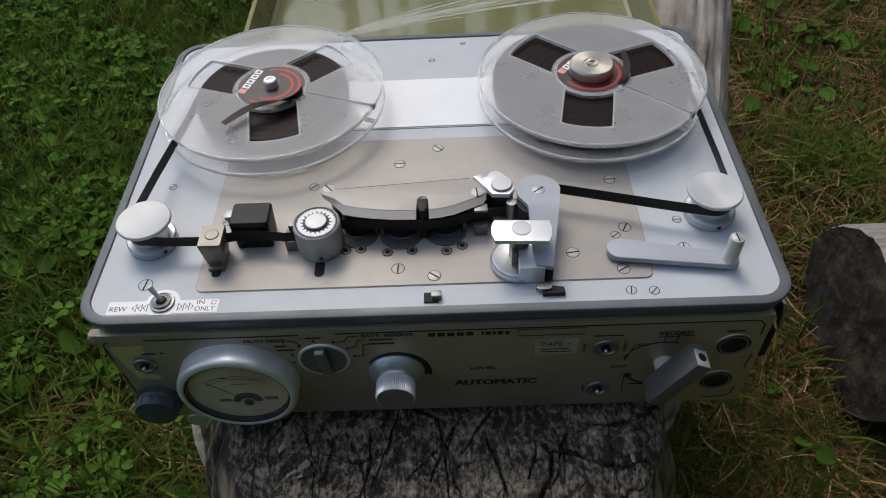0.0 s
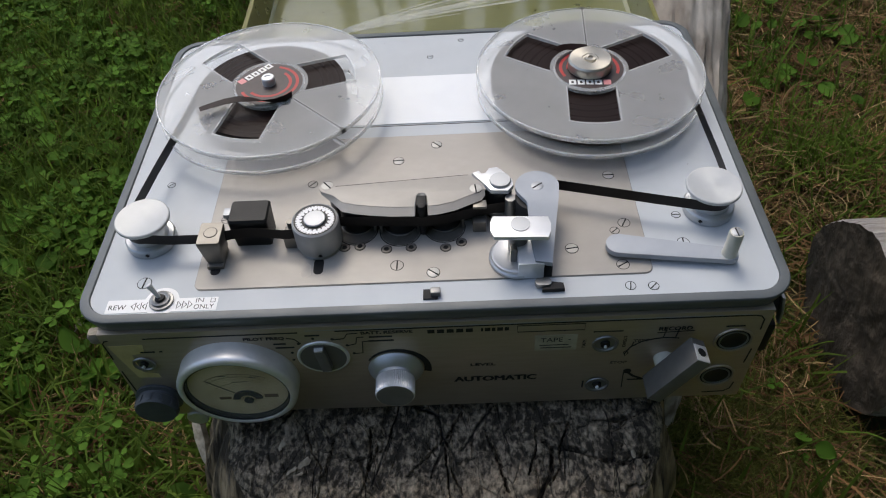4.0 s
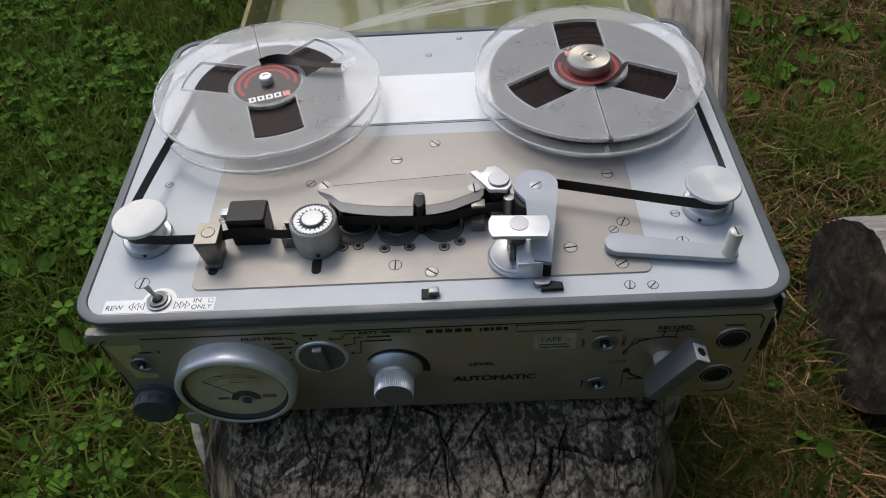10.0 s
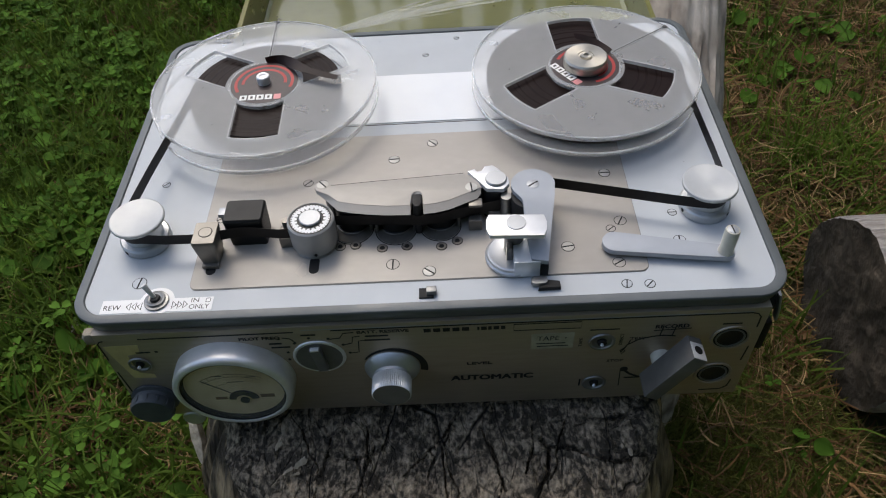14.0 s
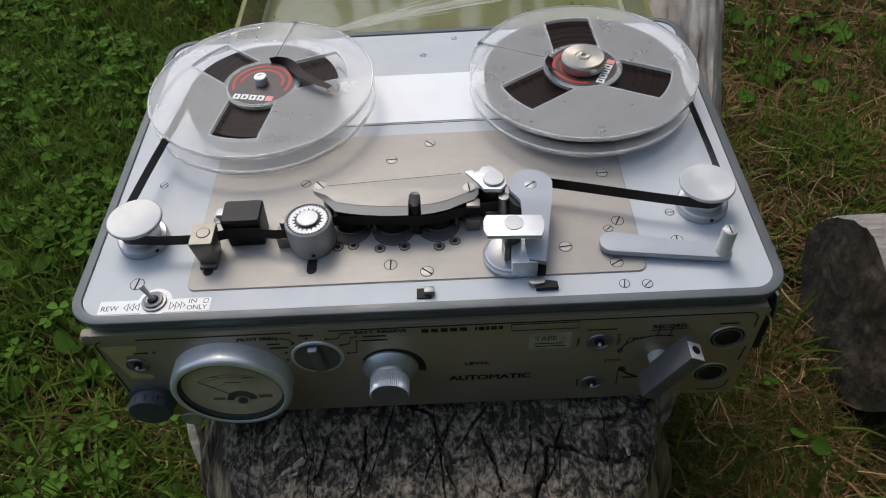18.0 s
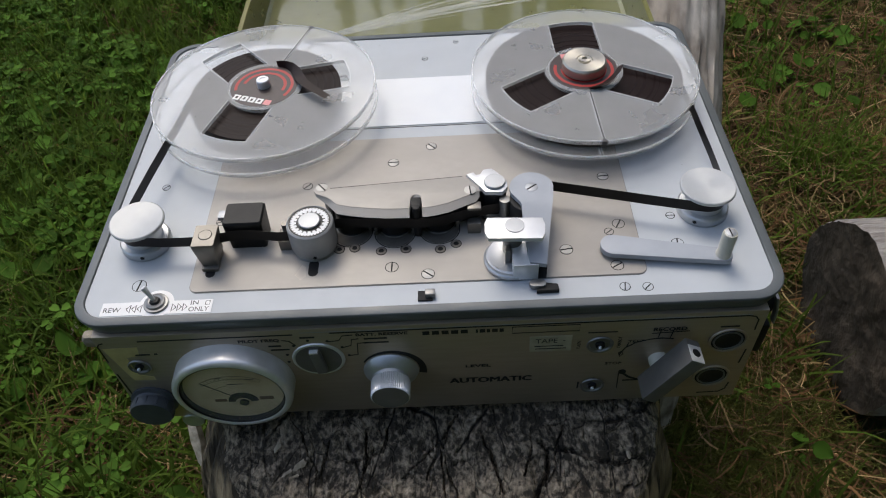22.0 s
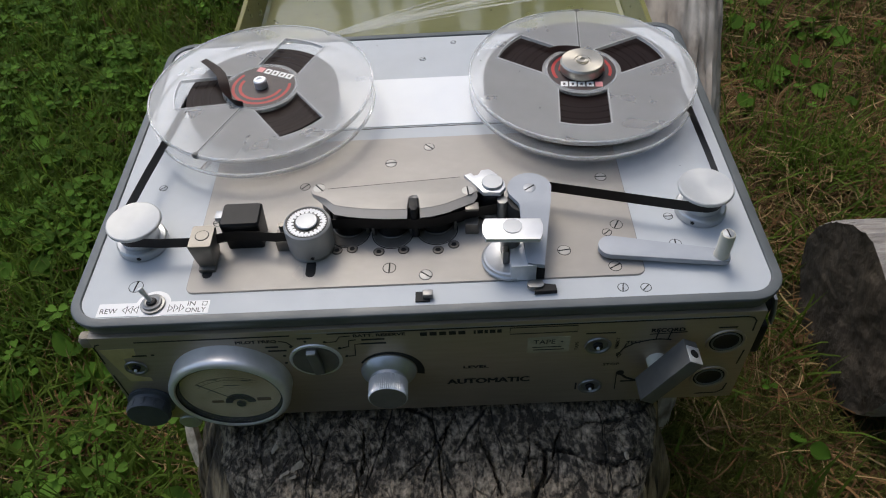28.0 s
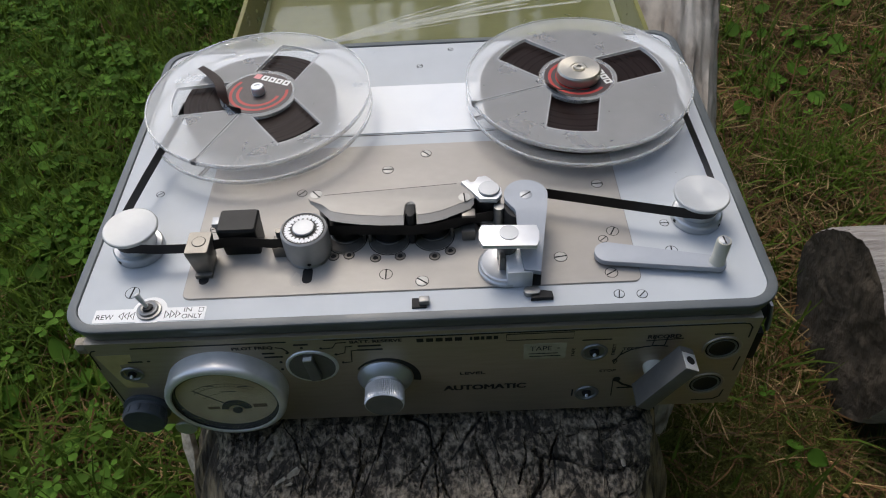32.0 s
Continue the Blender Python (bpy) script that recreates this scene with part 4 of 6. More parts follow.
def build_log():
    root = tagged(new("log"), "cut log lying in the grass with a dark weathered end", "log")
    root.location = (0.433, 0.168, 0.0)
    root.rotation_euler = (0, 0, radians(-1))
    n, rows = 96, []

    def ring(x, k=1.0):
        row = []
        for i in range(n):
            a = 2 * math.pi * i / n
            c, s = math.cos(a), math.sin(a)
            r = 0.094 * k * (1 + 0.10 * max(0, abs(math.cos(2 * a + 0.4)) - 0.5)) + 0.006 * noise.noise((c * 2, s * 2, x * 1.5)) + 0.0022 * noise.noise((c * 14, s * 14, x * 1.5))
            row.append((x + 0.003 * noise.noise((c * 3, s * 3, 5)) * (x < 0.05), 1.17 * r * c, 0.095 + 1.05 * r * s))
        return row
    xs = [0.0, 0.006, 0.02, 0.05, 0.1, 0.2, 0.35, 0.5, 0.7, 0.95]
    part("split_wood", loops([ring(x, 0.985 if x == 0 else 1) for x in xs], cap_first=False), M_LOGTOP, root, "pale grey weathered wood with long cracks", angle=1.0)
    bm = bmesh.new()
    rim = ring(0.0, 0.985)
    vs = []
    for j in range(16):
        f = 1 - j / 16
        row = []
        for i, (x, y, z) in enumerate(rim):
            yy, zz = y * f, 0.095 + (z - 0.095) * f
            row.append(bm.verts.new((x * f + (1 - f) * 0.002 + (0 if j == 0 else 0.005 * noise.noise((yy * 22, zz * 14, 2)) + 0.0025 * noise.noise((yy * 75, zz * 50, 4))), yy, zz)))
        vs.append(row)
    for a, b in zip(vs, vs[1:]):
        for i in range(n):
            bm.faces.new((a[i], b[i], b[(i + 1) % n], a[(i + 1) % n]))
    mid = bm.verts.new((0.002, 0, 0.095))
    for i in range(n):
        bm.faces.new((vs[-1][i], mid, vs[-1][(i + 1) % n]))
    part("end_face", bm, M_LOGEND, root, "dark rough cut end", angle=1.2)


# ---- the lid, lying open on the stump behind the recorder ----
def build_lid():
    root = tagged(new("recorder_lid"), "yellowed clear acrylic recorder lid lying upside down on the stump", "lid")
    root.location = (0.011, 0.262, BASE)
    outer, inner = round_rect(-0.167, 0.167, -0.125, 0.125, 0.014), round_rect(-0.1635, 0.1635, -0.1215, 0.1215, 0.011)

    def ring(pts, z, k=1.0):
        return [(x * k, y * k, z) for x, y in pts]
    part("floor", prism(round_rect(-0.158, 0.158, -0.116, 0.116, 0.012), 0.0, 0.003), M_LID, root)
    part("side_wall", loops([ring(outer, 0.0005, 0.965), ring(outer, 0.004, 0.98), ring(outer, 0.034), ring(inner, 0.034), ring(inner, 0.005, 0.98), ring(inner, 0.0035, 0.96)], cap_first=False, cap_last=False), M_LID, root)
    # a reflection on the lid, painted as pale strips that fan out from one end
    for fan, reach, wide in ((0.0, 0.25, 0.0034), (0.035, 0.2, 0.002), (0.07, 0.22, 0.0055), (0.12, 0.17, 0.0012), (0.16, 0.2, 0.003), (-0.05, 0.13, 0.001), (0.22, 0.12, 0.0016)):
        pts = [(-0.118 + reach * k / 9, -0.01 + reach * k / 9 * (0.36 + fan) - 0.5 * (reach * k / 9) ** 2) for k in range(10)]
        part("scuff", strip(pts, 0.0031, 0.0034, wide), M_LID_GLARE, root, "long pale painted reflection")
    part("rim_edge", loops([ring(outer, 0.0341), ring(outer, 0.0356), ring(inner, 0.0356), ring(inner, 0.0341), ring(outer, 0.0341)], cap_first=False, cap_last=False), M_LID_EDGE, root, "bright yellow cut edge")


# ---- the tape recorder, in millimetres from the middle of its deck ----
YP = -114.1       # the front panel
FLOOR_Z = -91.0   # the stump under the feet

recorder = tagged(new("tape_recorder"), "grey portable reel-to-reel tape recorder running on a stump", "tape recorder")
recorder.location = (0, 0, BASE)
MM = Matrix.Translation((0, 0, DECK - BASE)) @ Matrix.Diagonal((0.001, 0.001, 0.001, 1))


def rpart(name, bm, material, parent=None, label="", angle=0.6):
    return part(name, move(bm, MM), material, parent or recorder, label, angle)


def on_panel(x, z):
    """From a thing standing on the xy plane to one standing out of the front panel."""
    return pose(x, YP, z, 90)


def ppart(name, bm, x, z, material, parent=None, label=""):
    return rpart(name, move(bm, on_panel(x, z)), material, parent, label)


def panel_words(string, height, x, z, align="CENTER", wide=1.0, bold=0.0, turn=0, parent=None, material=None, fit=0.0):
    return letters(string, height / 0.72, MM @ pose(x, YP - 0.18, z, 90) @ pose(0, 0, 0, 0, 0, turn), material or M_INK, parent or recorder, align=align, wide=wide, bold=bold, depth=0.05, fit=fit)


def panel_line(points, w=0.5, name="printed_line", y=-0.2):
    """A printed line on the panel through (x, z) points."""
    bm = bmesh.new()
    rows = []
    n = len(points)
    for i, (x, z) in enumerate(points):
        a, b = points[max(i - 1, 0)], points[min(i + 1, n - 1)]
        d = Vector((b[0] - a[0], b[1] - a[1])).normalized()
        nx, nz = -d.y * w / 2, d.x * w / 2
        rows.append([(x + nx, YP + y, z + nz), (x - nx, YP + y, z - nz), (x - nx, YP - y, z - nz), (x + nx, YP - y, z + nz)])
    return rpart(name, loops(rows, bm), M_INK)


def screw(x, y, r, z=0.0, turn=30, material=None, parent=None, name="screw", dome=0.35):
    """A slotted screw head set in the deck."""
    bm = lathe([(0, -0.3), (r, -0.3), (r, dome * 0.55), (r * 0.93, dome * 0.85), (0, dome)], 28)
    s = rpart(name, move(bm, pose(x, y, z)), material or M_STEEL, parent)
    rpart("slot", move(box(-r * 0.97, r * 0.97, -r * 0.12, r * 0.12, dome * 0.5, dome + 0.06), pose(x, y, z, 0, 0, turn)), M_HOLE, parent or s)
    rpart("shadow_gap", move(lathe([(r, 0.02), (r + 0.35, 0.02), (r + 0.35, 0.06), (r, 0.06), (r, 0.02)], 28), pose(x, y, z)), M_HOLE, parent or s)
    return s


def build_case():
    def ring(inset, z):
        return [(x, y, z) for x, y in round_rect(-166 + inset, 166 - inset, -114.9 + inset, 116.5 - inset, max(17 - inset, 3), 10)]
    rpart("body", loops([ring(10, -83), ring(8.5, -84.5), ring(6.5, -84), ring(5, -81), ring(4.6, -8)]), M_BODY, None, "grey painted metal case")
    rpart("rim", loops([ring(5.2, -1.5), ring(5.2, 0.4), ring(4.8, 0.9), ring(1.5, 0.75), ring(0.7, 0.4), ring(0.3, -0.3), ring(0.3, -0.9), ring(2.6, -8.5), ring(3.2, -9.0), ring(4.6, -9.0), ring(5.2, -1.5)], cap_first=False, cap_last=False), M_RIM, None, "rounded grey edging", angle=0.6)
    rpart("deck", loops([ring(5.4, -3), ring(5.4, 0)]), M_DECK, None, "pale silver painted deck")
    rpart("mounting_plate", prism(round_rect(-112, 103.5, -97, 9, 4), 0.05, 0.75, 0.2), M_PLATE, None, "beige anodised plate")
    # thin dark strip in place of the contact shadow at the plate's edge
    rpart("plate_gap", strip([(x, y) for x, y in round_rect(-112.1, 103.6, -97.1, 9.1, 4)] + [(103.6, 5.1)], 0.02, 0.3, 0.45), M_GUN, None, "painted shadow line round the plate")
    rpart("rear_plate", prism(round_rect(-64, 64, 20.5, 66, 1.5), 0.05, 0.5), M_WHITE, None, "glossy white plate")
    rpart("rear_line", box(-64, 64, 18.9, 19.5, 0.02, 0.12), M_INK)
    rpart("front_panel", box(-157.5, 157.5, YP, YP + 6, -83, -9.0, 0.4), M_PANEL, None, "brushed silver control panel")
    for x in (-131, 131):
        for y in (-98, 96):
            rpart("foot", lathe([(0, FLOOR_Z), (8, FLOOR_Z), (9, FLOOR_Z + 1), (9, -83.5), (0, -83.5)], 28, (x, y)), M_RUBBER if y > 0 else M_GUN, None, "round foot")


build_ground()
plant_all()
build_litter()
for spot in ((0.57, 0.51, 41), (0.515, 0.5, 42), (0.545, 0.47, 43), (-0.36, 0.05, 44), (-0.7, 0.86, 45)):
    grass_tuft(*spot)
build_stump()
build_leaning_log()
build_log()
build_lid()
build_case()


# ---- what stands on the deck ----
def on_axis(ob, x, y):
    """Give a turning part, with what is fixed to it, its origin on its own axis."""
    for o in [ob] + list(ob.children):
        o.data.transform(Matrix.Translation((-x * 0.001, -y * 0.001, 0)))
    ob.location = (x * 0.001, y * 0.001, 0)
    return ob


def guide_roller(x, y):
    """A turned aluminium tape guide: base ring, waist and dished cap."""
    base = rpart("guide_base", lathe([(0, 0.1), (12, 0.1), (12.3, 0.6), (12.3, 4.3), (11.6, 5.0), (9.4, 5.2), (0, 5.2)], 48, (x, y)), M_KNOB, None, "turned aluminium base")
    for turn in (0, 120, 240):
        rpart("set_screw", move(disc(1.0, 0, 0.25), pose(x, y, 2.6, 0, 0, turn) @ pose(12.2, 0, 0, 0, 90, 0)), M_HOLE, base)
    rpart("guide_waist", lathe([(9.4, 5.1), (9.4, 14.9), (0, 14.9)], 40, (x, y)), M_KNOB, base)
    rpart("guide_cap", lathe([(8, 14.5), (12.2, 14.6), (13.1, 15.3), (13.3, 16.0), (13.1, 16.8), (12.6, 17.1), (9, 16.7), (4, 16.4), (0, 16.3)], 64, (x, y)), M_CAP, base, "dished bright aluminium cap")
    return on_axis(base, x, y)


PULLEY_L, PULLEY_R = (-139.6, -63.6), (138.0, -57.3)
roller_left = guide_roller(*PULLEY_L)
roller_right = guide_roller(*PULLEY_R)

# tape guide block and tape cleaner box
blk = rpart("guide_block", loops([[(x, y, z) for x, y in round_rect(-108.5 + i, -98.5 - i, -84 + f, -70, 1, 3)] for i, f, z in ((1.0, 1.0, 3.2), (0.5, 0.4, 8), (-0.6, 0, 16.8), (-0.3, 0.4, 17.8))]), M_GUIDE, None, "squared steel guide block")
rpart("pin", disc(3.0, 17.6, 18.05, (-103.2, -76.5), 32, 0.1), M_GUIDE, blk)
rpart("pin_groove", lathe([(3.0, 17.82), (3.35, 17.82), (3.35, 17.88), (3.0, 17.88)], 32, (-103.2, -76.5)), M_HOLE, blk)
rpart("block_foot", box(-107.5, -99.5, -85, -72, 0.8, 3.2, 0.4), M_GUIDE, blk)
rpart("adjusting_slot", prism(round_rect(-106, -101.3, -88.5, -82, 2.3), 0.76, 0.84), M_HOLE)
cube = rpart("head_shield", loops([[(x, y, z) for x, y in round_rect(-95.8 + i, -78.2 - i, -70 + i, -56.5 - i, 1.2, 3)] for i, z in ((0, 0.8), (-0.4, 12), (-0.7, 17.2), (0, 18.3))]), M_BLACK, None, "black box-shaped head cover")
rpart("clip", box(-100.5, -96.3, -63, -58, 13.0, 15.5, 0.3), M_ALU2, cube, "bright metal clip")
rpart("clip_post", box(-99.8, -97.5, -62.2, -59, 0.8, 13.0, 0.2), M_STEEL, cube)
gp = rpart("guide_post", box(-70.8, -63.2, -71, -66, 0.8, 9.4, 0.8), M_GUIDE, None, "small steel guide post")
rpart("guide_lip", box(-71.2, -62.8, -73.2, -70.8, 0.8, 7.6, 0.5), M_GUIDE, gp)
rpart("guide_pin", disc(1.6, 9.2, 15.6, (-67.0, -69.0), 20), M_GUIDE, gp)

# stroboscopic roller
SX, SY = -54.2, -71.0
rol = rpart("strobe_roller", lathe([(0, 0.8), (10.4, 0.8), (10.6, 1.6), (10.0, 2.2), (11.0, 3.0), (11.3, 4.0), (11.4, 16.2), (11.2, 17.6), (10.4, 18.2), (10.2, 17.9), (0, 17.9)], 64, (SX, SY)), M_ROLLER, None, "grey roller with a black and white strobe ring")
rpart("strobe_disc", lathe([(0, 17.92), (10.0, 17.92), (10.0, 18.0), (0, 18.0)], 48, (SX, SY)), M_LABEL, rol)
rpart("strobe_ring", lathe([(5.2, 18.0), (6.3, 18.0), (6.3, 18.05), (5.2, 18.05)], 48, (SX, SY)), M_INK, rol)
rpart("strobe_rim", lathe([(9.4, 18.0), (10.1, 18.0), (10.1, 18.05), (9.4, 18.05)], 48, (SX, SY)), M_INK, rol)
for count, shape in ((20, ((6.2, -4.5), (7.5, -1.2), (7.5, 1.2), (6.2, 4.5))), (36, ((9.5, -2.6), (8.7, -0.8), (8.7, 0.8), (9.5, 2.6)))):
    for k in range(count):
        w = [(SX + r * math.cos(radians(360 / count * k + t)), SY + r * math.sin(radians(360 / count * k + t))) for r, t in shape]
        rpart("strobe_tooth", prism(w, 18.0, 18.05), M_INK, rol)
rpart("roller_button", lathe([(0, 18.0), (5.2, 18.0), (5.3, 18.9), (4.9, 19.3), (0, 19.4)], 40, (SX, SY)), M_ALU2, rol)
for turn in (0, 120, 240):
    rpart("set_screw", move(disc(0.9, 0, 0.25), pose(SX, SY, 4.6, 0, 0, turn) @ pose(11.25, 0, 0, 0, 90, 0)), M_HOLE, rol)
on_axis(rol, SX, SY)
rpart("adjusting_slot", prism(round_rect(-56.2, -51.4, -90.5, -80.5, 2.4), 0.76, 0.84), M_HOLE)
rpart("worn_patch", prism([(-62.5, -89.5), (-59.5, -83), (-57.5, -84.5), (-57, -90.5), (-59.5, -92.5)], 0.76, 0.79), mat("scuffed_plate", (0.5, 0.46, 0.41), 0.5), None, "scuffed bright patch beside the slot")

# head cover with its notch, and the heads under it
COVER = [(-53.9, -50.6), (-52.9, -53.0), (-46.5, -58.6), (-41.8, -64.2), (-35, -66.2), (-28, -67.5), (-18, -68.8), (-6.6, -69.2), (-6.0, -62.0), (-4.9, -60.2), (-3.4, -59.6), (-1.9, -60.2), (-0.9, -62.0),
         (-0.4, -69.0), (5, -68.5), (12, -66.7), (18.8, -63.4), (25.5, -60.2), (27.4, -57.5), (27.2, -53.5), (24.5, -48), (19.4, -45.2), (-45.8, -49.6), (-47.2, -46.9), (-49.8, -45.8), (-52.4, -46.8), (-53.9, -48.8)]
bm = prism(COVER, 17.0, 19.2, 0.25)
for v in bm.verts:
    v.co.y += (3.0 if v.co.z > 18.2 else -1.25) * min(1.0, max(0.0, (-54 - v.co.y) / 6))
cov = rpart("head_cover", bm, M_PLATE, None, "curved beige metal cover over the heads")
screw(22.9, -55.4, 2.9, 19.1, 95, M_SCREW, cov)
screw(-50.0, -49.0, 2.9, 19.1, -50, M_SCREW, cov)
rpart("cover_pillar", disc(3, 0.8, 17.1, (22, -53)), M_GUN, cov)
rpart("cover_pillar", disc(3, 0.8, 17.1, (-46, -54)), M_GUN, cov)
rpart("cover_joint", strip([(-45.8, -49.8), (19.4, -45.4)], 19.15, 19.23, 0.28), M_HOLE, cov)
# black sheet added to give the deep shade below the cover
rpart("head_wall", strip([(-45, -58.5), (-36.5, -60.6), (-26, -61.8), (-15.0, -62.6), (-3.4, -62.8), (7.0, -61.4), (16, -58.8), (24, -56.0), (31, -53.6)], 0.9, 17.0, 1.2), M_RUBBER, None, "added black sheet for the shade under the cover")
rpart("tape_lifter", lathe([(0, 2), (1.9, 2), (1.9, 19.2), (1.5, 20.4), (0, 20.8)], 24, (-3.4, -66.8)), M_BLACK, None, "black post in the notch of the cover")
rpart("lifter_arm", box(-5.6, -1.2, -65.5, -58.8, 9.0, 19.4, 0.5), M_BLACK)
for hx, hy in ((-36.5, -60.5), (-15.0, -62.3), (7.0, -61.0)):
    h = rpart("tape_head", lathe([(0, 0.8), (8.0, 0.8), (8.1, 1.0), (8.0, 1.7), (7.6, 2.0), (7.5, 14.4), (6.9, 15.2), (0, 15.2)], 40, (hx, hy + 2.6)), M_BLACK, None, "round dark tape head")
    rpart("foot_ring", lathe([(8.1, 0.9), (8.5, 0.9), (8.5, 1.5), (8.1, 1.7), (8.1, 0.9)], 40, (hx, hy + 2.6)), M_GUIDE, h, "worn bright foot of the head")
    rpart("head_base", lathe([(0, 0.8), (9.6, 0.8), (9.7, 0.9), (9.6, 1.1), (0, 1.1)], 48, (hx, hy - 2)), M_BASE, h, "round base flush with the plate")
    rpart("base_groove", lathe([(9.9, 0.77), (10.4, 0.77), (10.4, 0.82), (9.9, 0.82), (9.9, 0.77)], 48, (hx, hy - 2)), M_HOLE, h)
    for side in (-9.2, 9.2):
        rpart("head_bridge", box(hx + side - 0.7, hx + side + 0.7, hy - 3.4, hy - 2.2, 0.8, 7.6, 0.3), M_GUIDE, h)
for hx, hy in ((-42.1, -74.1), (-34.6, -73.6), (-21.5, -76.2), (-9.5, -75.6), (7.3, -76.6), (15.0, -73.5)):
    s = rpart("socket_screw", lathe([(1.35, 0.9), (1.35, 1.2), (1.8, 1.3), (2.3, 1.2), (2.4, 0.8), (1.35, 0.8)], 24, (hx, hy)), M_GUIDE)
    rpart("sunk_edge", lathe([(2.4, 0.77), (2.75, 0.77), (2.75, 0.83), (2.4, 0.83), (2.4, 0.77)], 24, (hx, hy)), M_HOLE, s)
    rpart("socket", disc(1.4, 0.78, 0.95, (hx, hy), 6, 0.01), M_HOLE, s)

g2 = rpart("guide_post", box(20.8, 27.6, -67.4, -62.0, 0.8, 7.6, 0.9), M_GUIDE, None, "steel guide post with a slot")
rpart("post_head", box(21.2, 27.8, -65.5, -60.5, 14.8, 16.4, 0.5), M_GUIDE, g2)

# bracket over the capstan
bk = rpart("capstan_bracket", prism([(21.5, -45.6), (25.0, -44.2), (26.2, -46.2), (28.2, -45.8), (30.0, -42.6), (34.0, -42.0), (36.2, -44.2), (41.0, -51.2), (41.2, -55.5), (38.4, -59.2), (30.2, -58.4), (27.5, -54)], 18.2, 20.6, 0.3), M_ALU, None, "bright cut metal bracket")
rpart("bracket_button", lathe([(0, 20.5), (5.2, 20.5), (5.3, 21.2), (4.9, 21.9), (0, 22.0)], 40, (35.0, -52.4)), M_ALU2, bk)
rpart("bracket_pillar", disc(6.2, 0.8, 18.1, (34.5, -53.5)), M_BLACK, bk)
rpart("capstan", lathe([(0, 0.8), (2.6, 0.8), (2.6, 17.0), (0, 17.3)], 24, (39.4, -60.5)), M_STEEL, None, "polished capstan shaft")
rpart("capstan_collar", lathe([(6.5, 3.5), (7.6, 3.6), (7.6, 6.2), (6.5, 6.4)], 36, (34.5, -53.5)), M_STEEL, bk)

# pinch roller arm
ARM = arc(52.6, -56.4, 10.6, 4, 200, 24) + [(44.4, -62.9), (46.4, -66.0)]
ARM += [(46.9 + 0.4 * k / 8 + 0.0022 * k ** 3, -67.5 - 3.7 * k) for k in range(9)]
ARM += [(55.9 + 0.75 * k + 0.004 * k * k, -98.4 + 4.3 * k) for k in range(9)]
bm = prism(ARM, 17.8, 20.2)
bmesh.ops.triangulate(bm, faces=[f for f in bm.faces if len(f.verts) > 4], quad_method="BEAUTY", ngon_method="BEAUTY")
for v in bm.verts:
    v.co.z -= 0.26 * max(0.0, -66 - v.co.y)
arm = rpart("pinch_arm", bm, M_CRANK, None, "pale grey metal pinch roller arm", angle=0.7)
screw(52.6, -56.4, 3.0, 20.1, 35, M_ALU2, arm)
rpart("pinch_roller", lathe([(0, 3), (8.6, 3), (8.8, 3.5), (8.8, 16.6), (8.5, 17.2), (0, 17.2)], 48, (50.4, -61.0)), M_RUBBER, arm, "black rubber pinch roller")
kn = rpart("thumb_plate", prism([(29.8, -79.4), (28.4, -83), (28.2, -88.5), (29.7, -92.4), (53.9, -93.7), (55.4, -90), (55.9, -85), (55.0, -80.8)], 21.9, 24.1, 0.25), M_ALU, None, "bright rectangular metal thumb plate")
rpart("plate_button", lathe([(0, 24.1), (4.4, 24.1), (4.4, 24.5), (0, 24.6)], 36, (42.0, -85.2)), M_ALU2, kn)
rpart("plate_stem", disc(4.6, 5.2, 21.9, (41.5, -82.5), 40), M_BLOCK, kn, "dark round stem")
rpart("stem_post", box(37.6, 40.2, -90.5, -86.5, 2.2, 12.5, 0.3), M_GUIDE, kn, "small square post")
rpart("flywheel_base", lathe([(0, 0.8), (12.6, 0.8), (13.0, 1.2), (13.0, 2.6), (12.2, 3.2), (12.0, 4.6), (11.2, 5.0), (7.5, 4.4), (0, 4.4)], 56, (40.8, -85.4)), M_KNOB, None, "round silver base")
rpart("link_block", box(40.7, 52.4, -98.1, -83.6, 0.85, 11.0, 0.25), M_WHITE_METAL, None, "square aluminium block")
# black box standing in for the shadow beside the block
rpart("link_shadow_plate", box(52.5, 56.4, -97.6, -84, 0.85, 8.2, 0.3), M_BLACK)
lv = rpart("latch_lever", prism(round_rect(48.0, 55.6, -104.4, -99.8, 2.0), 1.0, 3.4, 0.4), M_STEEL, None, "small metal latch")
rpart("latch_tip", prism([(51.0, -106.3), (61.3, -106.1), (61.0, -102.6), (55.6, -101.6), (55.0, -104.6), (51.2, -105.2)], 0.3, 2.6, 0.2), M_BLACK, lv)
lb = rpart("lid_catch", box(-0.2, 4.6, -106.6, -103, 0.2, 3.6, 0.7), M_GUN, None, "small lid catch at the front edge")
rpart("catch_recess", box(-3.6, 3.2, -107.8, -102.2, 0.02, 1.0, 0.2), M_HOLE, lb)

# winding crank lying on the deck
ca, cb, ra, rb = (89.6, -82.2), (139.4, -91.4), 6.2, 4.0
ang = math.degrees(math.atan2(cb[1] - ca[1], cb[0] - ca[0]))
CRANK = arc(ca[0], ca[1], ra, ang + 88, ang + 272, 16) + arc(cb[0], cb[1], rb, ang - 88, ang + 88, 12)
cr = rpart("rewind_crank", prism(CRANK, 2.4, 5.2, 0.45), M_CRANK, None, "pale grey folding crank with a cream knob")
rpart("crank_knob", lathe([(0, 5.0), (3.7, 5.0), (3.6, 6.0), (3.3, 7.0), (3.4, 18.5), (3.1, 19.6), (0, 19.7)], 32, (138.9, -91.3)), M_CREAM, cr, "cream plastic knob")
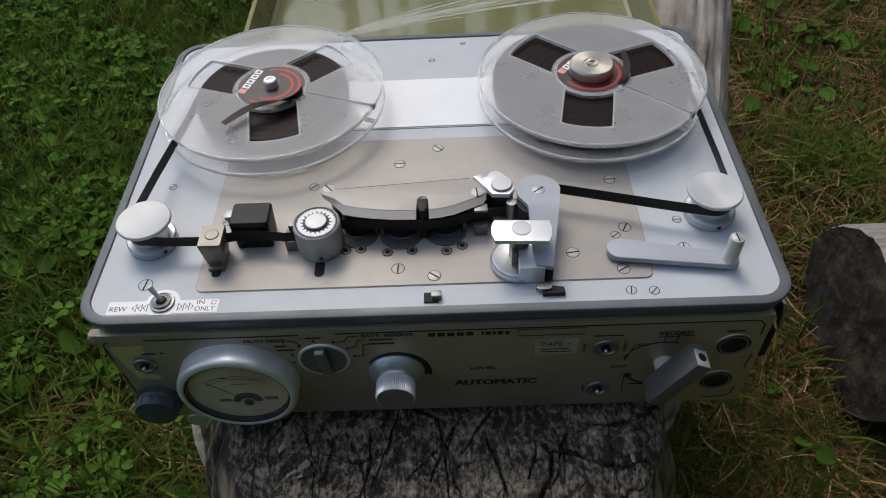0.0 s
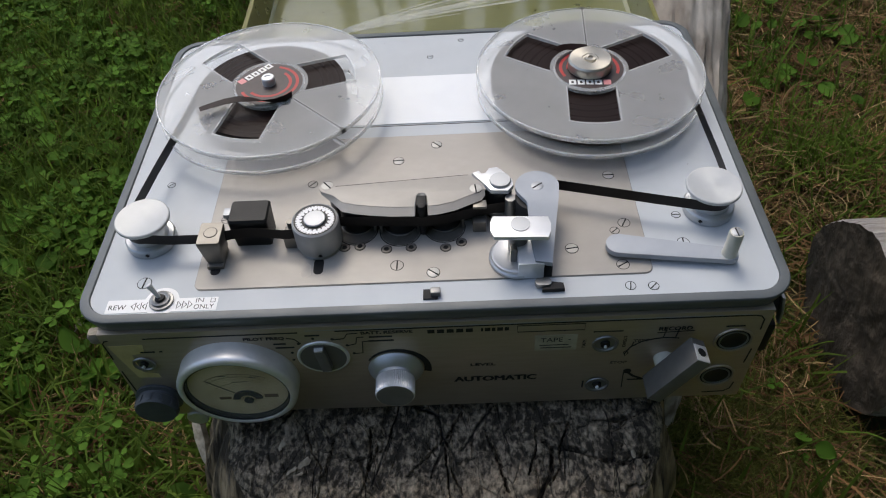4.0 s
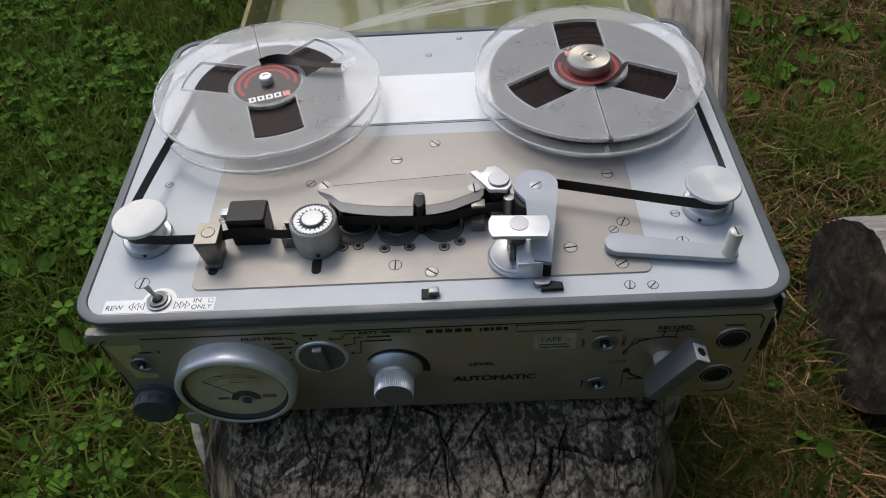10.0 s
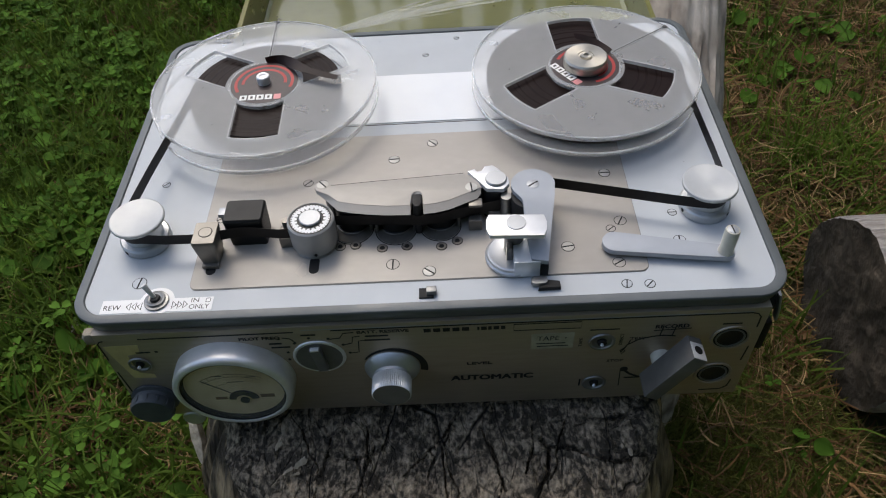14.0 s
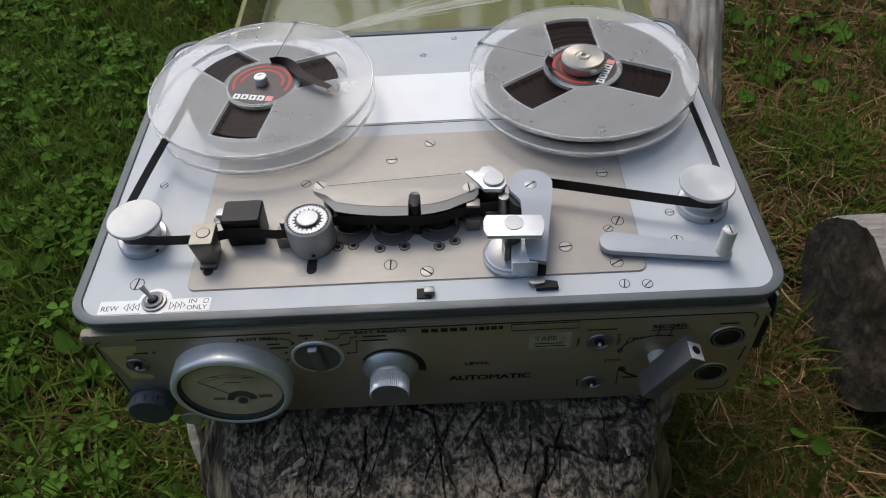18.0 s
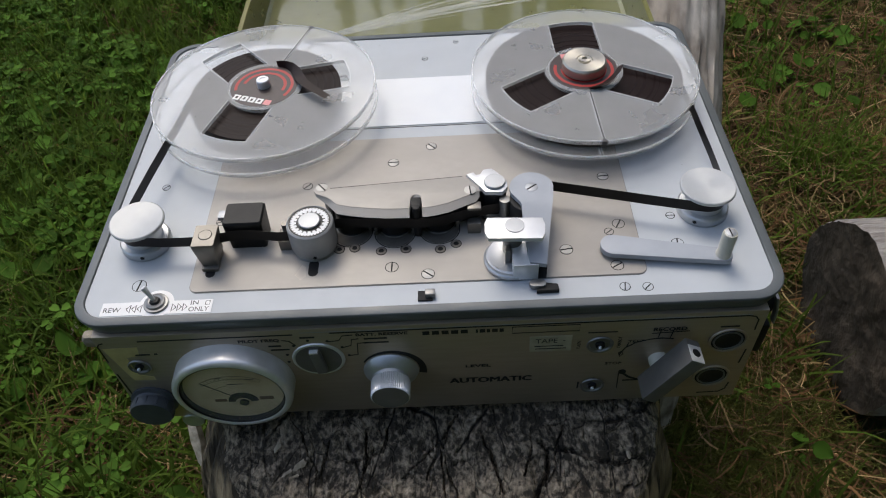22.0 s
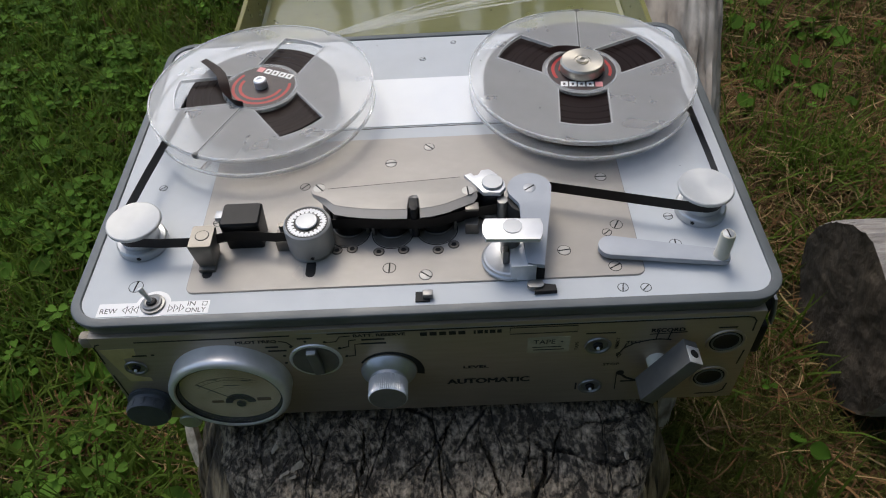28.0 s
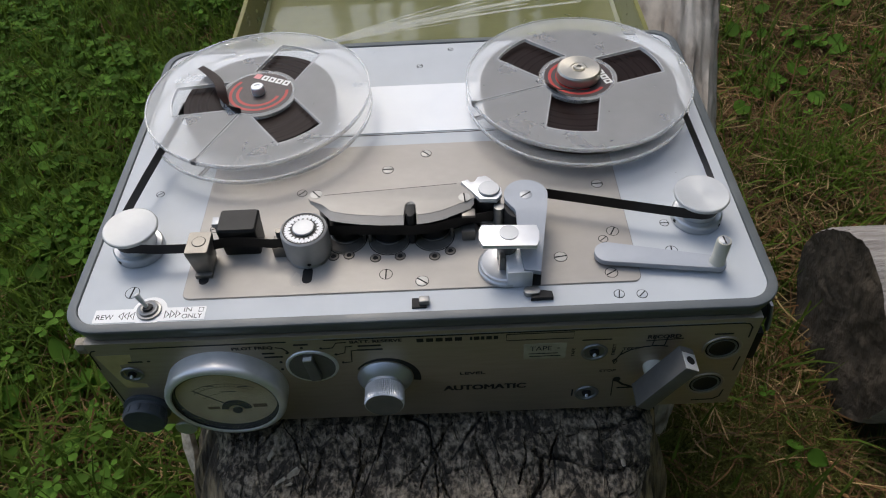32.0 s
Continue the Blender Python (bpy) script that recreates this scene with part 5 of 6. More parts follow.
rpart("crank_pivot", disc(4.5, 0.3, 2.5, ca), M_ALU2, cr)
screw(138.9, -91.3, 2.5, 19.55, 95, M_ALU2, cr, "knob_screw")

# toggle switch and its sticker
TX, TY = -125.9, -102.8
st = rpart("sticker", prism(round_rect(-151.4, -99.3, -108.8, -101.2, 0.4, 2), 0.05, 0.2), M_LABEL, None, "white sticker printed with rewind arrows")
rpart("sticker_round", disc(8.2, 0.04, 0.19, (TX, TY), 48, 0.02), M_LABEL, st)


def deck_words(string, h, x, y, width, parent):
    return letters(string, h / 0.72, MM @ pose(x, y, 0.24), M_INK, parent, depth=0.02, fit=width)


deck_words("REW", 2.9, -146.3, -105.7, 8.0, st)
deck_words("IN", 2.6, -107.8, -103.0, 3.6, st)
deck_words("ONLY", 2.7, -105.4, -106.8, 9.4, st)
rpart("symbol_box", strip([(-102.6, -104.2), (-100.6, -104.2), (-100.6, -102.0), (-102.6, -102.0), (-102.6, -104.2)], 0.2, 0.25, 0.3), M_INK, st)
for k in range(3):
    for sx, d in ((-138.6 + 2.6 * k, -1), (-117.2 + 2.6 * k, 1)):
        rpart("arrow", strip([(sx + 1.0 * d, -105.2), (sx - 0.9 * d, -103.0), (sx - 0.9 * d, -107.4), (sx + 1.0 * d, -105.2)], 0.2, 0.25, 0.46), M_INK, st)
sw = rpart("toggle_switch", lathe([(0, 0.2), (5.6, 0.2), (5.8, 0.7), (5.6, 1.3), (4.6, 1.5), (4.4, 2.6), (3.6, 2.9), (2.9, 2.5), (0, 2.4)], 40, (TX, TY)), M_STEEL, None, "chrome toggle switch leaning to one side")
rpart("boot", lathe([(0, 2.3), (2.6, 2.4), (2.0, 3.4), (0, 3.8)], 28, (TX, TY)), M_RUBBER, sw)
rpart("lever", move(lathe([(0, 0), (1.0, 0), (1.0, 3), (1.4, 7.8), (1.1, 8.6), (0, 8.8)], 20), pose(TX, TY, 2.6, -12, -24, 0)), M_ALU, sw)

for x, y, r, turn in ((-17.3, -11.9, 2.8, 3), (3.5, 0.3, 2.7, -45), (1.2, -92.0, 2.9, -38), (67.8, -80.4, 2.9, 8), (93.2, -30.1, 2.7, 2)):
    screw(x, y, r, 0.72, turn, M_SCREW)
for x, y, r, turn in ((-16.1, -86.8, 2.9, 88), (95.4, -64.8, 2.8, 62), (90.0, -69.8, 2.1, 40), (90.3, -91.6, 2.8, 30), (-62.5, -27.6, 2.4, 45), (-104.5, -51.5, 2.3, 20)):
    screw(x, y, r, 0.72, turn, M_PLATE, dome=0.15)
for x, y, r, turn in ((102.2, -104.6, 2.2, 45), (91.8, -104.0, 2.2, 80), (-139.6, -22.8, 1.9, 40), (0.0, 86.6, 1.7, 20), (19.9, 104.0, 1.5, 10), (122.0, -60.1, 2.0, 0), (121.5, -78.6, 2.7, 85),
                      (-136.9, -91.2, 3.2, 82)):
    screw(x, y, r, 0.02, turn, M_DECK, dome=0.2)


rng = random.Random(77)
for k in range(26):
    x, y, r = rng.uniform(-155, 155), rng.uniform(-106, 108), rng.uniform(0.12, 0.34)
    if -114 < x < 106 and y < 12:
        continue
    rpart("paint_chip", move(prism([(r * rng.uniform(0.6, 1.3) * math.cos(q), r * rng.uniform(0.6, 1.3) * math.sin(q)) for q in (0.2, 1.3, 2.4, 3.6, 4.9)], 0.02, 0.06), pose(x, y, 0.0)), M_BLACK)


# ---- the tape ----
tape = tagged(new("magnetic_tape"), "dark brown magnetic tape threaded through the recorder", "tape")
tape.location = (0, 0, DECK)


def run_of_tape(points, wide=6.25):
    """Tape standing on edge through (x, y, height of its lower edge), in millimetres."""
    bm = bmesh.new()
    rows = []
    n = len(points)
    for i, (x, y, z) in enumerate(points):
        a, b = points[max(i - 1, 0)], points[min(i + 1, n - 1)]
        d = Vector((b[0] - a[0], b[1] - a[1])).normalized()
        nx, ny = -d.y * 0.08, d.x * 0.08
        rows.append([(x + nx, y + ny, z), (x - nx, y - ny, z), (x - nx, y - ny, z + wide), (x + nx, y + ny, z + wide)])
    return part("tape_run", move(loops(rows, bm), Matrix.Diagonal((0.001, 0.001, 0.001, 1))), M_TAPE, tape)


run_of_tape([(-90.2 - 43.3, 35.0, 11.4), (-136.5, 15, 10.8), (-143.5, -25, 9.6), (-149.2, -62.0, 8.4)])
run_of_tape([(x, y, 8.4) for x, y in arc(*PULLEY_L, 9.6, 176, 276, 20)] + [(-126, -74.4, 8.4), (-113, -74.6, 8.4), (-103.0, -74.2, 8.4)])
run_of_tape([(-100.5, -73.6, 8.4), (-97, -72.6, 8.4), (-88, -71.0, 8.4), (-77, -72.6, 8.4), (-70, -73.8, 8.4), (-64, -73.6, 8.4), (-60, -70, 8.4)])
run_of_tape([(-47.0, -66.6, 8.4), (-43, -66.5, 8.4), (-36.5, -66.7, 8.4), (-26, -67.4, 8.4), (-15.0, -68.2, 8.4), (-3.4, -69.1, 8.4), (7.0, -68.2, 8.4), (16, -65.4, 8.4), (24, -63.4, 8.4), (33, -61.6, 8.4), (41.8, -60.0, 8.4)])
run_of_tape([(42.2, -60.5, 8.4), (47, -50.5, 8.4), (55, -45.2, 8.4), (62, -46.6, 8.4), (90, -54.4, 8.4), (112, -60.6, 8.4), (130, -65.4, 8.4)] + [(x, y, 8.4) for x, y in arc(*PULLEY_R, 9.6, 253, 362, 18)])
run_of_tape([(147.6, -57, 8.4), (147.2, -30, 9.4), (146.0, 5, 10.5), (143.6, 35.5, 11.4)])

# ---- the front panel ----
def on(u, v):
    """Plan of the panel: millimetres from its toggle at the record side."""
    return (82.1 + u / 3.87, -30.4 - (v + 0.042 * u) / 1.93)


def bar(x, z, w, h, parent=None, material=None):
    """A short printed bar in place of writing too small to read."""
    return rpart("printed_bar", box(x - w / 2, x + w / 2, YP - 0.22, YP - 0.02, z - h / 2, z + h / 2), material or M_INK, parent)


def recessed_toggle(x, z, r=6.0, lean=(0, -8)):
    t = ppart("toggle_switch", lathe([(r * 0.78, 0.05), (r, 0.05), (r + 0.4, 0.5), (r, 1.1), (r * 0.85, 0.9), (r * 0.78, 0.05)], 40), x, z, M_STEEL, None, "small chrome toggle in a round recess")
    ppart("recess", disc(r * 0.82, 0.02, 0.12, seg=36), x, z, M_GUN, t)
    ppart("bezel_nut", lathe([(0, 0.1), (r * 0.4, 0.1), (r * 0.36, 1.4), (0, 1.5)], 24), x, z, M_BLACK, t)
    ppart("lever", move(lathe([(0, 0), (0.6, 0), (0.9, 0.9), (0.7, 1.5), (0, 1.7)], 16), pose(0, 0, 1.2, 24, -12, 0)), x, z, M_WHITE_METAL, t)
    return t


# printed border, with its gaps
for pts in ([(-156.6, -29.5), (-156.9, -16.4), (-155.6, -14.4), (-153.6, -13.9)], [(-156.2, -39.9), (-155.2, -61.4)], [(-137, -13.4), (-63.5, -13.0)], [(-46, -12.8), (0, -12.6), (80, -12.6), (149, -12.6), (152.2, -13.4), (154, -16), (154.2, -24)],
            [(154.2, -40), (153.4, -52)], [(152.8, -70), (152, -76), (149, -78.6), (138, -79)]):
    panel_line(pts, 0.7)
rpart("light_line", box(-60, 150, YP - 0.12, YP - 0.01, -12.0, -11.6), M_ALU2)

# level meter
MX, MZ = -98.6, -47.8
me_ = ppart("level_meter", lathe([(29.6, 0.0), (29.6, 8.2), (29.3, 9.6), (28.5, 10.5), (27.6, 10.9), (26.4, 11.0), (25.8, 10.5), (25.7, 7.2), (0, 7.2), (0, 0.0)], 96), MX, MZ, M_BEZEL, None, "round level meter in a thick satin bezel")
ppart("dark_ring", lathe([(24.6, 7.45), (25.6, 7.45), (25.7, 10.4), (25.3, 10.4), (25.0, 7.7), (24.6, 7.45)], 72), MX, MZ, M_BLACK, me_)
face = ppart("dial", disc(25.6, 7.22, 7.4, seg=64, bev=0.02), MX, MZ, M_DIAL, me_, "olive cream dial with fine scales")


def dial_line(points, w):
    return ppart("dial_line", strip(points, 7.4, 7.46, w), MX, MZ, M_FAINT, me_)


dial_line(arc(1, -14, 27, 58, 128, 20), 0.45)
dial_line(arc(1, -14, 24.5, 60, 131, 20), 0.3)
dial_line(arc(1, -14, 19, 100, 131, 10), 0.3)
for k in range(15):
    a = radians(58 + 5 * k)
    dial_line([(1 + r * math.cos(a), -14 + r * math.sin(a)) for r in (24.5, 25.8 if k % 3 else 26.8)], 0.3)
ppart("needle", strip([(-1.5, -3.8), (-14.5, 8.4)], 7.9, 8.1, 0.45), MX, MZ, M_INK, me_, "thin black needle")
ppart("movement_arch", prism(arc(3, -9.5, 7.6, 5, 175, 18) + arc(3, -9.5, 4.0, 175, 5, 12), 7.4, 8.2), MX, MZ, M_BLACK, me_)
ppart("movement_screw", disc(2.4, 7.4, 8.3, (3, -10.5), 24), MX, MZ, M_BLACK, me_)
for dx, dz, w, h in ((-8.5, -8.5, 6.0, 2.4), (15, -7.5, 7, 3.0)):
    ppart("dial_mark", box(dx - w / 2, dx + w / 2, dz - h / 2, dz + h / 2, 7.4, 7.46), MX, MZ, mat("brown_print", (0.16, 0.09, 0.04), 0.5), me_)
for dx, dz, w in ((2, 6.0, 8), (-6, 11.5, 5), (10, 10, 5)):
    ppart("dial_print", box(dx - w / 2, dx + w / 2, dz - 0.3, dz + 0.3, 7.4, 7.46), MX, MZ, M_INK, me_)
glass = clear("meter_glass", (0.9, 0.9, 0.88), 0.05, 0.06)
g = ppart("meter_glass", disc(25.2, 9.4, 9.8, seg=64, bev=0.05), MX, MZ, glass, me_)
g.visible_shadow = False

# rotary selector
RX, RZ = -54.2, -33.0
ro = ppart("rotary_selector", lathe([(10.6, 0.05), (12.7, 0.05), (12.9, 0.4), (12.6, 1.0), (11.8, 1.2), (10.9, 0.8), (10.6, 0.05)], 56), RX, RZ, M_BEZEL, None, "round selector switch with a bar handle")
ppart("dished_dial", lathe([(0, 0.1), (11.2, 0.1), (11.2, 1.2), (7.5, 0.6), (0, 0.6)], 48), RX, RZ, M_BLOCK, ro)
ppart("bar_handle", move(box(-2.6, 2.6, -8.8, 9.4, 0.4, 3.6, 0.8), pose(0, 0, 0, 0, 0, 6)), RX, RZ, M_GUN, ro)
ppart("bar_mark", move(box(-2.1, 2.1, 8.4, 9.5, 1.6, 3.7, 0.2), pose(0, 0, 0, 0, 0, 6)), RX, RZ, M_ALU, ro)
for a in (188, 165, 133, 101, 66, 34, 6):
    c = (RX + 15.2 * math.cos(radians(a)), RZ + 15.2 * math.sin(radians(a)))
    rpart("printed_dot", move(disc(0.75, 0.0, 0.2, seg=16), on_panel(*c)), M_INK)
panel_line([(-63.5, -21.8), (-66.0, -18.0), (-69.5, -17.0)], 0.5)
panel_line([(-47.5, -19.6), (-42.5, -19.0), (-40.5, -15.4), (-35.5, -15.0)], 0.5)
panel_line([(-40.8, -24.6), (-37.2, -23.4), (-36.4, -18.6), (-33, -18.2)], 0.5)
panel_line([(-38.2, -31.6), (-34.8, -31.2), (-34.0, -22.0), (-31, -21.6)], 0.5)
panel_words("PILOT FREQ", 2.3, -80.2, -16.8, fit=19.5, bold=0.1)
panel_words("BATT. RESERVE", 2.2, -21.8, -15.0, fit=24.5, bold=0.1)
for x, z, w in ((-57, -15.6, 7), (-73.5, -21.5, 6), (-71.5, -24.6, 9), (-25, -18.4, 11), (-25, -21.6, 12), (-138, -24.2, 7), (-131.5, -24.0, 1.5)):
    bar(x, z, w, 1.0)
# the maker's name and model, as plain blocks
for k in range(5):
    w = rpart("mark_block", box(-2.6 + 4.5 * k, 0.7 + 4.5 * k, YP - 0.22, YP - 0.02, -17.2, -14.6), M_INK)
for x, w in ((23.0, 1.0), (25.6, 2.6), (28.4, 1.6), (31.4, 2.6), (34.6, 2.0)):
    bar(x, -15.9, w, 2.4)
panel_line([(39.6, -14.0), (71.2, -14.0), (71.2, -18.9), (39.6, -18.9), (39.6, -14.0)], 0.4)

# level knob
KX, KZ = -20.0, -45.4
crescent = [(KX + r * math.cos(radians(a)), KZ + r * math.sin(radians(a))) for a, r in [(150 - 8.6 * i, 15.0 + 3.0 * i / 19) for i in range(20)]]
inner = [(KX + 14.2 * math.cos(radians(-13 + 8.6 * i)), KZ + 14.2 * math.sin(radians(-13 + 8.6 * i))) for i in range(20)]
rpart("level_wedge", move(prism([(x, z) for x, z in crescent + inner], 0.02, 0.2), pose(0, YP, 0, 90)), M_INK, None, "black printed wedge round the knob")
kb = ppart("level_knob", lathe([(0, 0.1), (13.6, 0.1), (13.8, 0.7), (13.2, 2.0), (10.4, 4.6), (9.2, 5.4), (8.8, 7.2), (0, 7.2)], 56), KX, KZ, M_KNOB, None, "aluminium level knob with a knurled grip")
n = 120


def grip(k, w):
    return [((9.7 * k - (0.4 if i % 2 else 0)) * math.cos(2 * math.pi * i / n), (9.7 * k - (0.4 if i % 2 else 0)) * math.sin(2 * math.pi * i / n), w) for i in range(n)]


ppart("knurled_grip", loops([grip(0.96, 7.0), grip(1.0, 7.5), grip(1.0, 15.6), grip(0.965, 16.2)]), KX, KZ, M_BEZEL, kb)
ppart("knob_end", disc(9.0, 16.0, 16.4, seg=40, bev=0.1), KX, KZ, M_GUN, kb, "dull end of the grip")
panel_words("LEVEL", 2.2, 23.2, -45.2, fit=12.6, bold=0.08)
panel_words("AUTOMATIC", 4.4, 29.6, -58.2, fit=42.0, bold=0.28)

# left end: toggle in yellowed tape, blue-grey cap, small foot screw
ppart("patch_of_tape", prism([(-12.0, 15.5), (4.8, 15.8), (3.6, 9), (-3, 7.5), (-2.4, -7.5), (4.6, -9.5), (4.8, -12.6), (-6.2, -12.2)], 0.03, 0.13), -143.4, -33.7, M_YELLOW, None, "piece of yellowed adhesive tape")
recessed_toggle(-142.6, -33.7, 5.3)
cp = ppart("socket_cap", lathe([(0, 0.1), (11.8, 0.1), (12.0, 1.6), (10.2, 2.4), (9.8, 3.6), (10.6, 4.2), (10.8, 8.4), (10.2, 9.4), (0, 9.6)], 48), -145.0, -64.4, M_BLUECAP, None, "blue-grey screw cap over a socket")
for k in range(12):
    a = 30 * k
    ppart("cap_ridge", move(box(10.4, 11.1, -0.7, 0.7, 4.6, 8.4, 0.2), pose(0, 0, 0, 0, 0, a)), -145.0, -64.4, M_BLUECAP, cp)
rpart("cap_stem", move(lathe([(0, 0), (5.6, 0), (5.8, 0.5), (5.8, 2.6), (5.3, 3.2), (0, 3.3)], 40), pose(-131.6, -112, -87.0, 90)), M_KNOB, None, "small round screw under the panel")

# right end: sticker, toggles, main selector and sockets
ts = rpart("tape_type_sticker", box(48.2, 68.4, YP - 0.2, YP - 0.02, -34.8, -22.4), mat("pale_sticker", (0.5, 0.455, 0.34), 0.5, 0.0, (0.4, 0.36, 0.26), 200), None, "pale worn sticker")
panel_words("TAPE", 3.6, 56.2, -26.4, fit=10.5, parent=ts)
for x, z, w in ((64.6, -26.4, 1.0), (57.5, -30.4, 14), (58.5, -32.6, 15)):
    bar(x, z, w, 0.7, ts)
recessed_toggle(82.1, -30.8, 6.2)
recessed_toggle(81.9, -67.2, 6.0)
panel_words("TAPE", 1.7, 72.0, -30.6, fit=7.0, turn=90)
panel_words("DIRECT", 1.7, 91.4, -29.6, fit=9.0, turn=90)
for x, z, w, h in ((82.5, -21.0, 14, 0.7), (74.5, -67, 0.8, 6)):
    bar(x, z, w, h)
panel_words("RECORD", 2.8, 114.0, -20.6, fit=15.8, bold=0.12)
panel_words("TEST", 2.2, 99.2, -29.6, fit=7.6)
panel_words("STOP", 2.0, 90.4, -47.8, fit=8.2)
panel_line([on(*p) for p in ((92, -17), (160, -21.5))], 0.4)
panel_line([on(*p) for p in ((40, 18), (49, 6), (68, -3), (93, -8), (113, -10), (135, -9))], 0.6)
panel_line([on(*p) for p in ((108, -24), (105, -9), (128, -10), (131, -25))], 0.5)
panel_line([on(*p) for p in ((53, -2), (50, 6))], 0.5)
panel_line([on(*p) for p in ((38, 15), (43, 12), (47, 16), (42, 21), (38, 15))], 0.5)
panel_line([(95.6, -56.4), (99.6, -60.8), (105.2, -64.0)], 1.3)
panel_line([(94.3, -57.0), (95.0, -71.3)], 0.5)
ppart("stop_dot", disc(2.0, 0.02, 0.2, seg=20), 96.0, -56.0, M_INK)
for x, z, w in ((101, -64, 8), (142, -20.5, 9)):
    bar(x, z, w, 0.9)

HX, HZ = 112.2, -44.6
sel = ppart("main_selector", lathe([(0, 0.05), (4.9, 0.05), (4.9, 3.4), (4.3, 4.6), (0, 4.8)], 40), HX, HZ, M_CREAM, None, "grey metal selector bar on a cream bush")
turn = pose(114.2, YP, -40.6, 90) @ pose(0, 0, 0, 0, 0, 61.5)
rpart("selector_bar", move(box(-17.6, 19.5, -3.9, 3.9, 4.6, 17.6, 0.35), turn), M_BLOCK, sel)
rpart("bar_end", move(box(19.45, 19.9, -3.6, 3.6, 8.3, 17.3, 0.15), turn), M_BEZEL, sel, "bright end of the bar")
rpart("bar_screw", move(disc(2.2, 0, 0.15, seg=24), turn @ pose(19.9, 0, 12.4, 0, 90, 0)), M_BLACK, sel)
for x, z in ((143.4, -31.8), (141.9, -62.8)):
    so = ppart("socket", lathe([(8.0, 0.05), (9.4, 0.05), (9.6, 0.4), (9.3, 0.9), (8.6, 1.0), (8.1, 0.6), (8.0, 0.05)], 48), x, z, M_PANEL, None, "round socket with a raised ring")
    ppart("socket_well", disc(8.0, 0.02, 0.25, seg=36), x, z, M_HOLE, so)
    ppart("socket_core", lathe([(0, 0.2), (5.8, 0.2), (5.8, 0.4), (5.2, 0.4), (5.0, 0.3), (0, 0.3)], 30), x, z, M_BLACK, so)
    ppart("socket_sleeve", lathe([(6.3, 0.2), (7.1, 0.2), (7.1, 0.75), (6.8, 0.9), (6.3, 0.75), (6.3, 0.2)], 40), x, z, M_GUN, so, "dull metal sleeve")
sl = rpart("strap_lug", lathe([(0, 0), (7, 0), (7, 3), (5, 4.5), (0, 4.5)], 28), M_BLACK, None, "black strap lug on the side")
sl.data.transform(Matrix.Translation((0.1615, -0.098, 0.07)) @ Matrix.Rotation(radians(90), 4, "Y") @ Matrix.Translation((0, 0, -(DECK - BASE))))
rpart("strap_stud", loops([[(x, y, z) for x, y in round_rect(-171.5 + i, -164.5, -104.5 + i, -98 - i, 2.0 - i * 0.5, 4)] for i, z in ((1.2, -31), (0.2, -29.5), (0, -25), (1.0, -23))]), mat("worn_leather_stud", (0.34, 0.3, 0.24), 0.7, 0.0, (0.24, 0.21, 0.165), 150, 0.5, 600), None, "worn pale strap stud on the side")
rpart("strap", box(161.5, 165.5, -108, -92, -52, -30, 1.2), M_BLACK, sl, "short dark carrying strap")
rpart("strap_ring", loops([[(x, y, z) for x, y in round_rect(164.8, 166.2, -109 + i, -105 + i, 0.6, 4)] for i, z in ((0, -27), (1, -20), (3.5, -15), (4.5, -13.5))]), M_STEEL, sl, "pale metal strap ring")


# ---- reels ----
LEFT, RIGHT = (-0.0902, 0.0352), (0.0908, 0.0364)


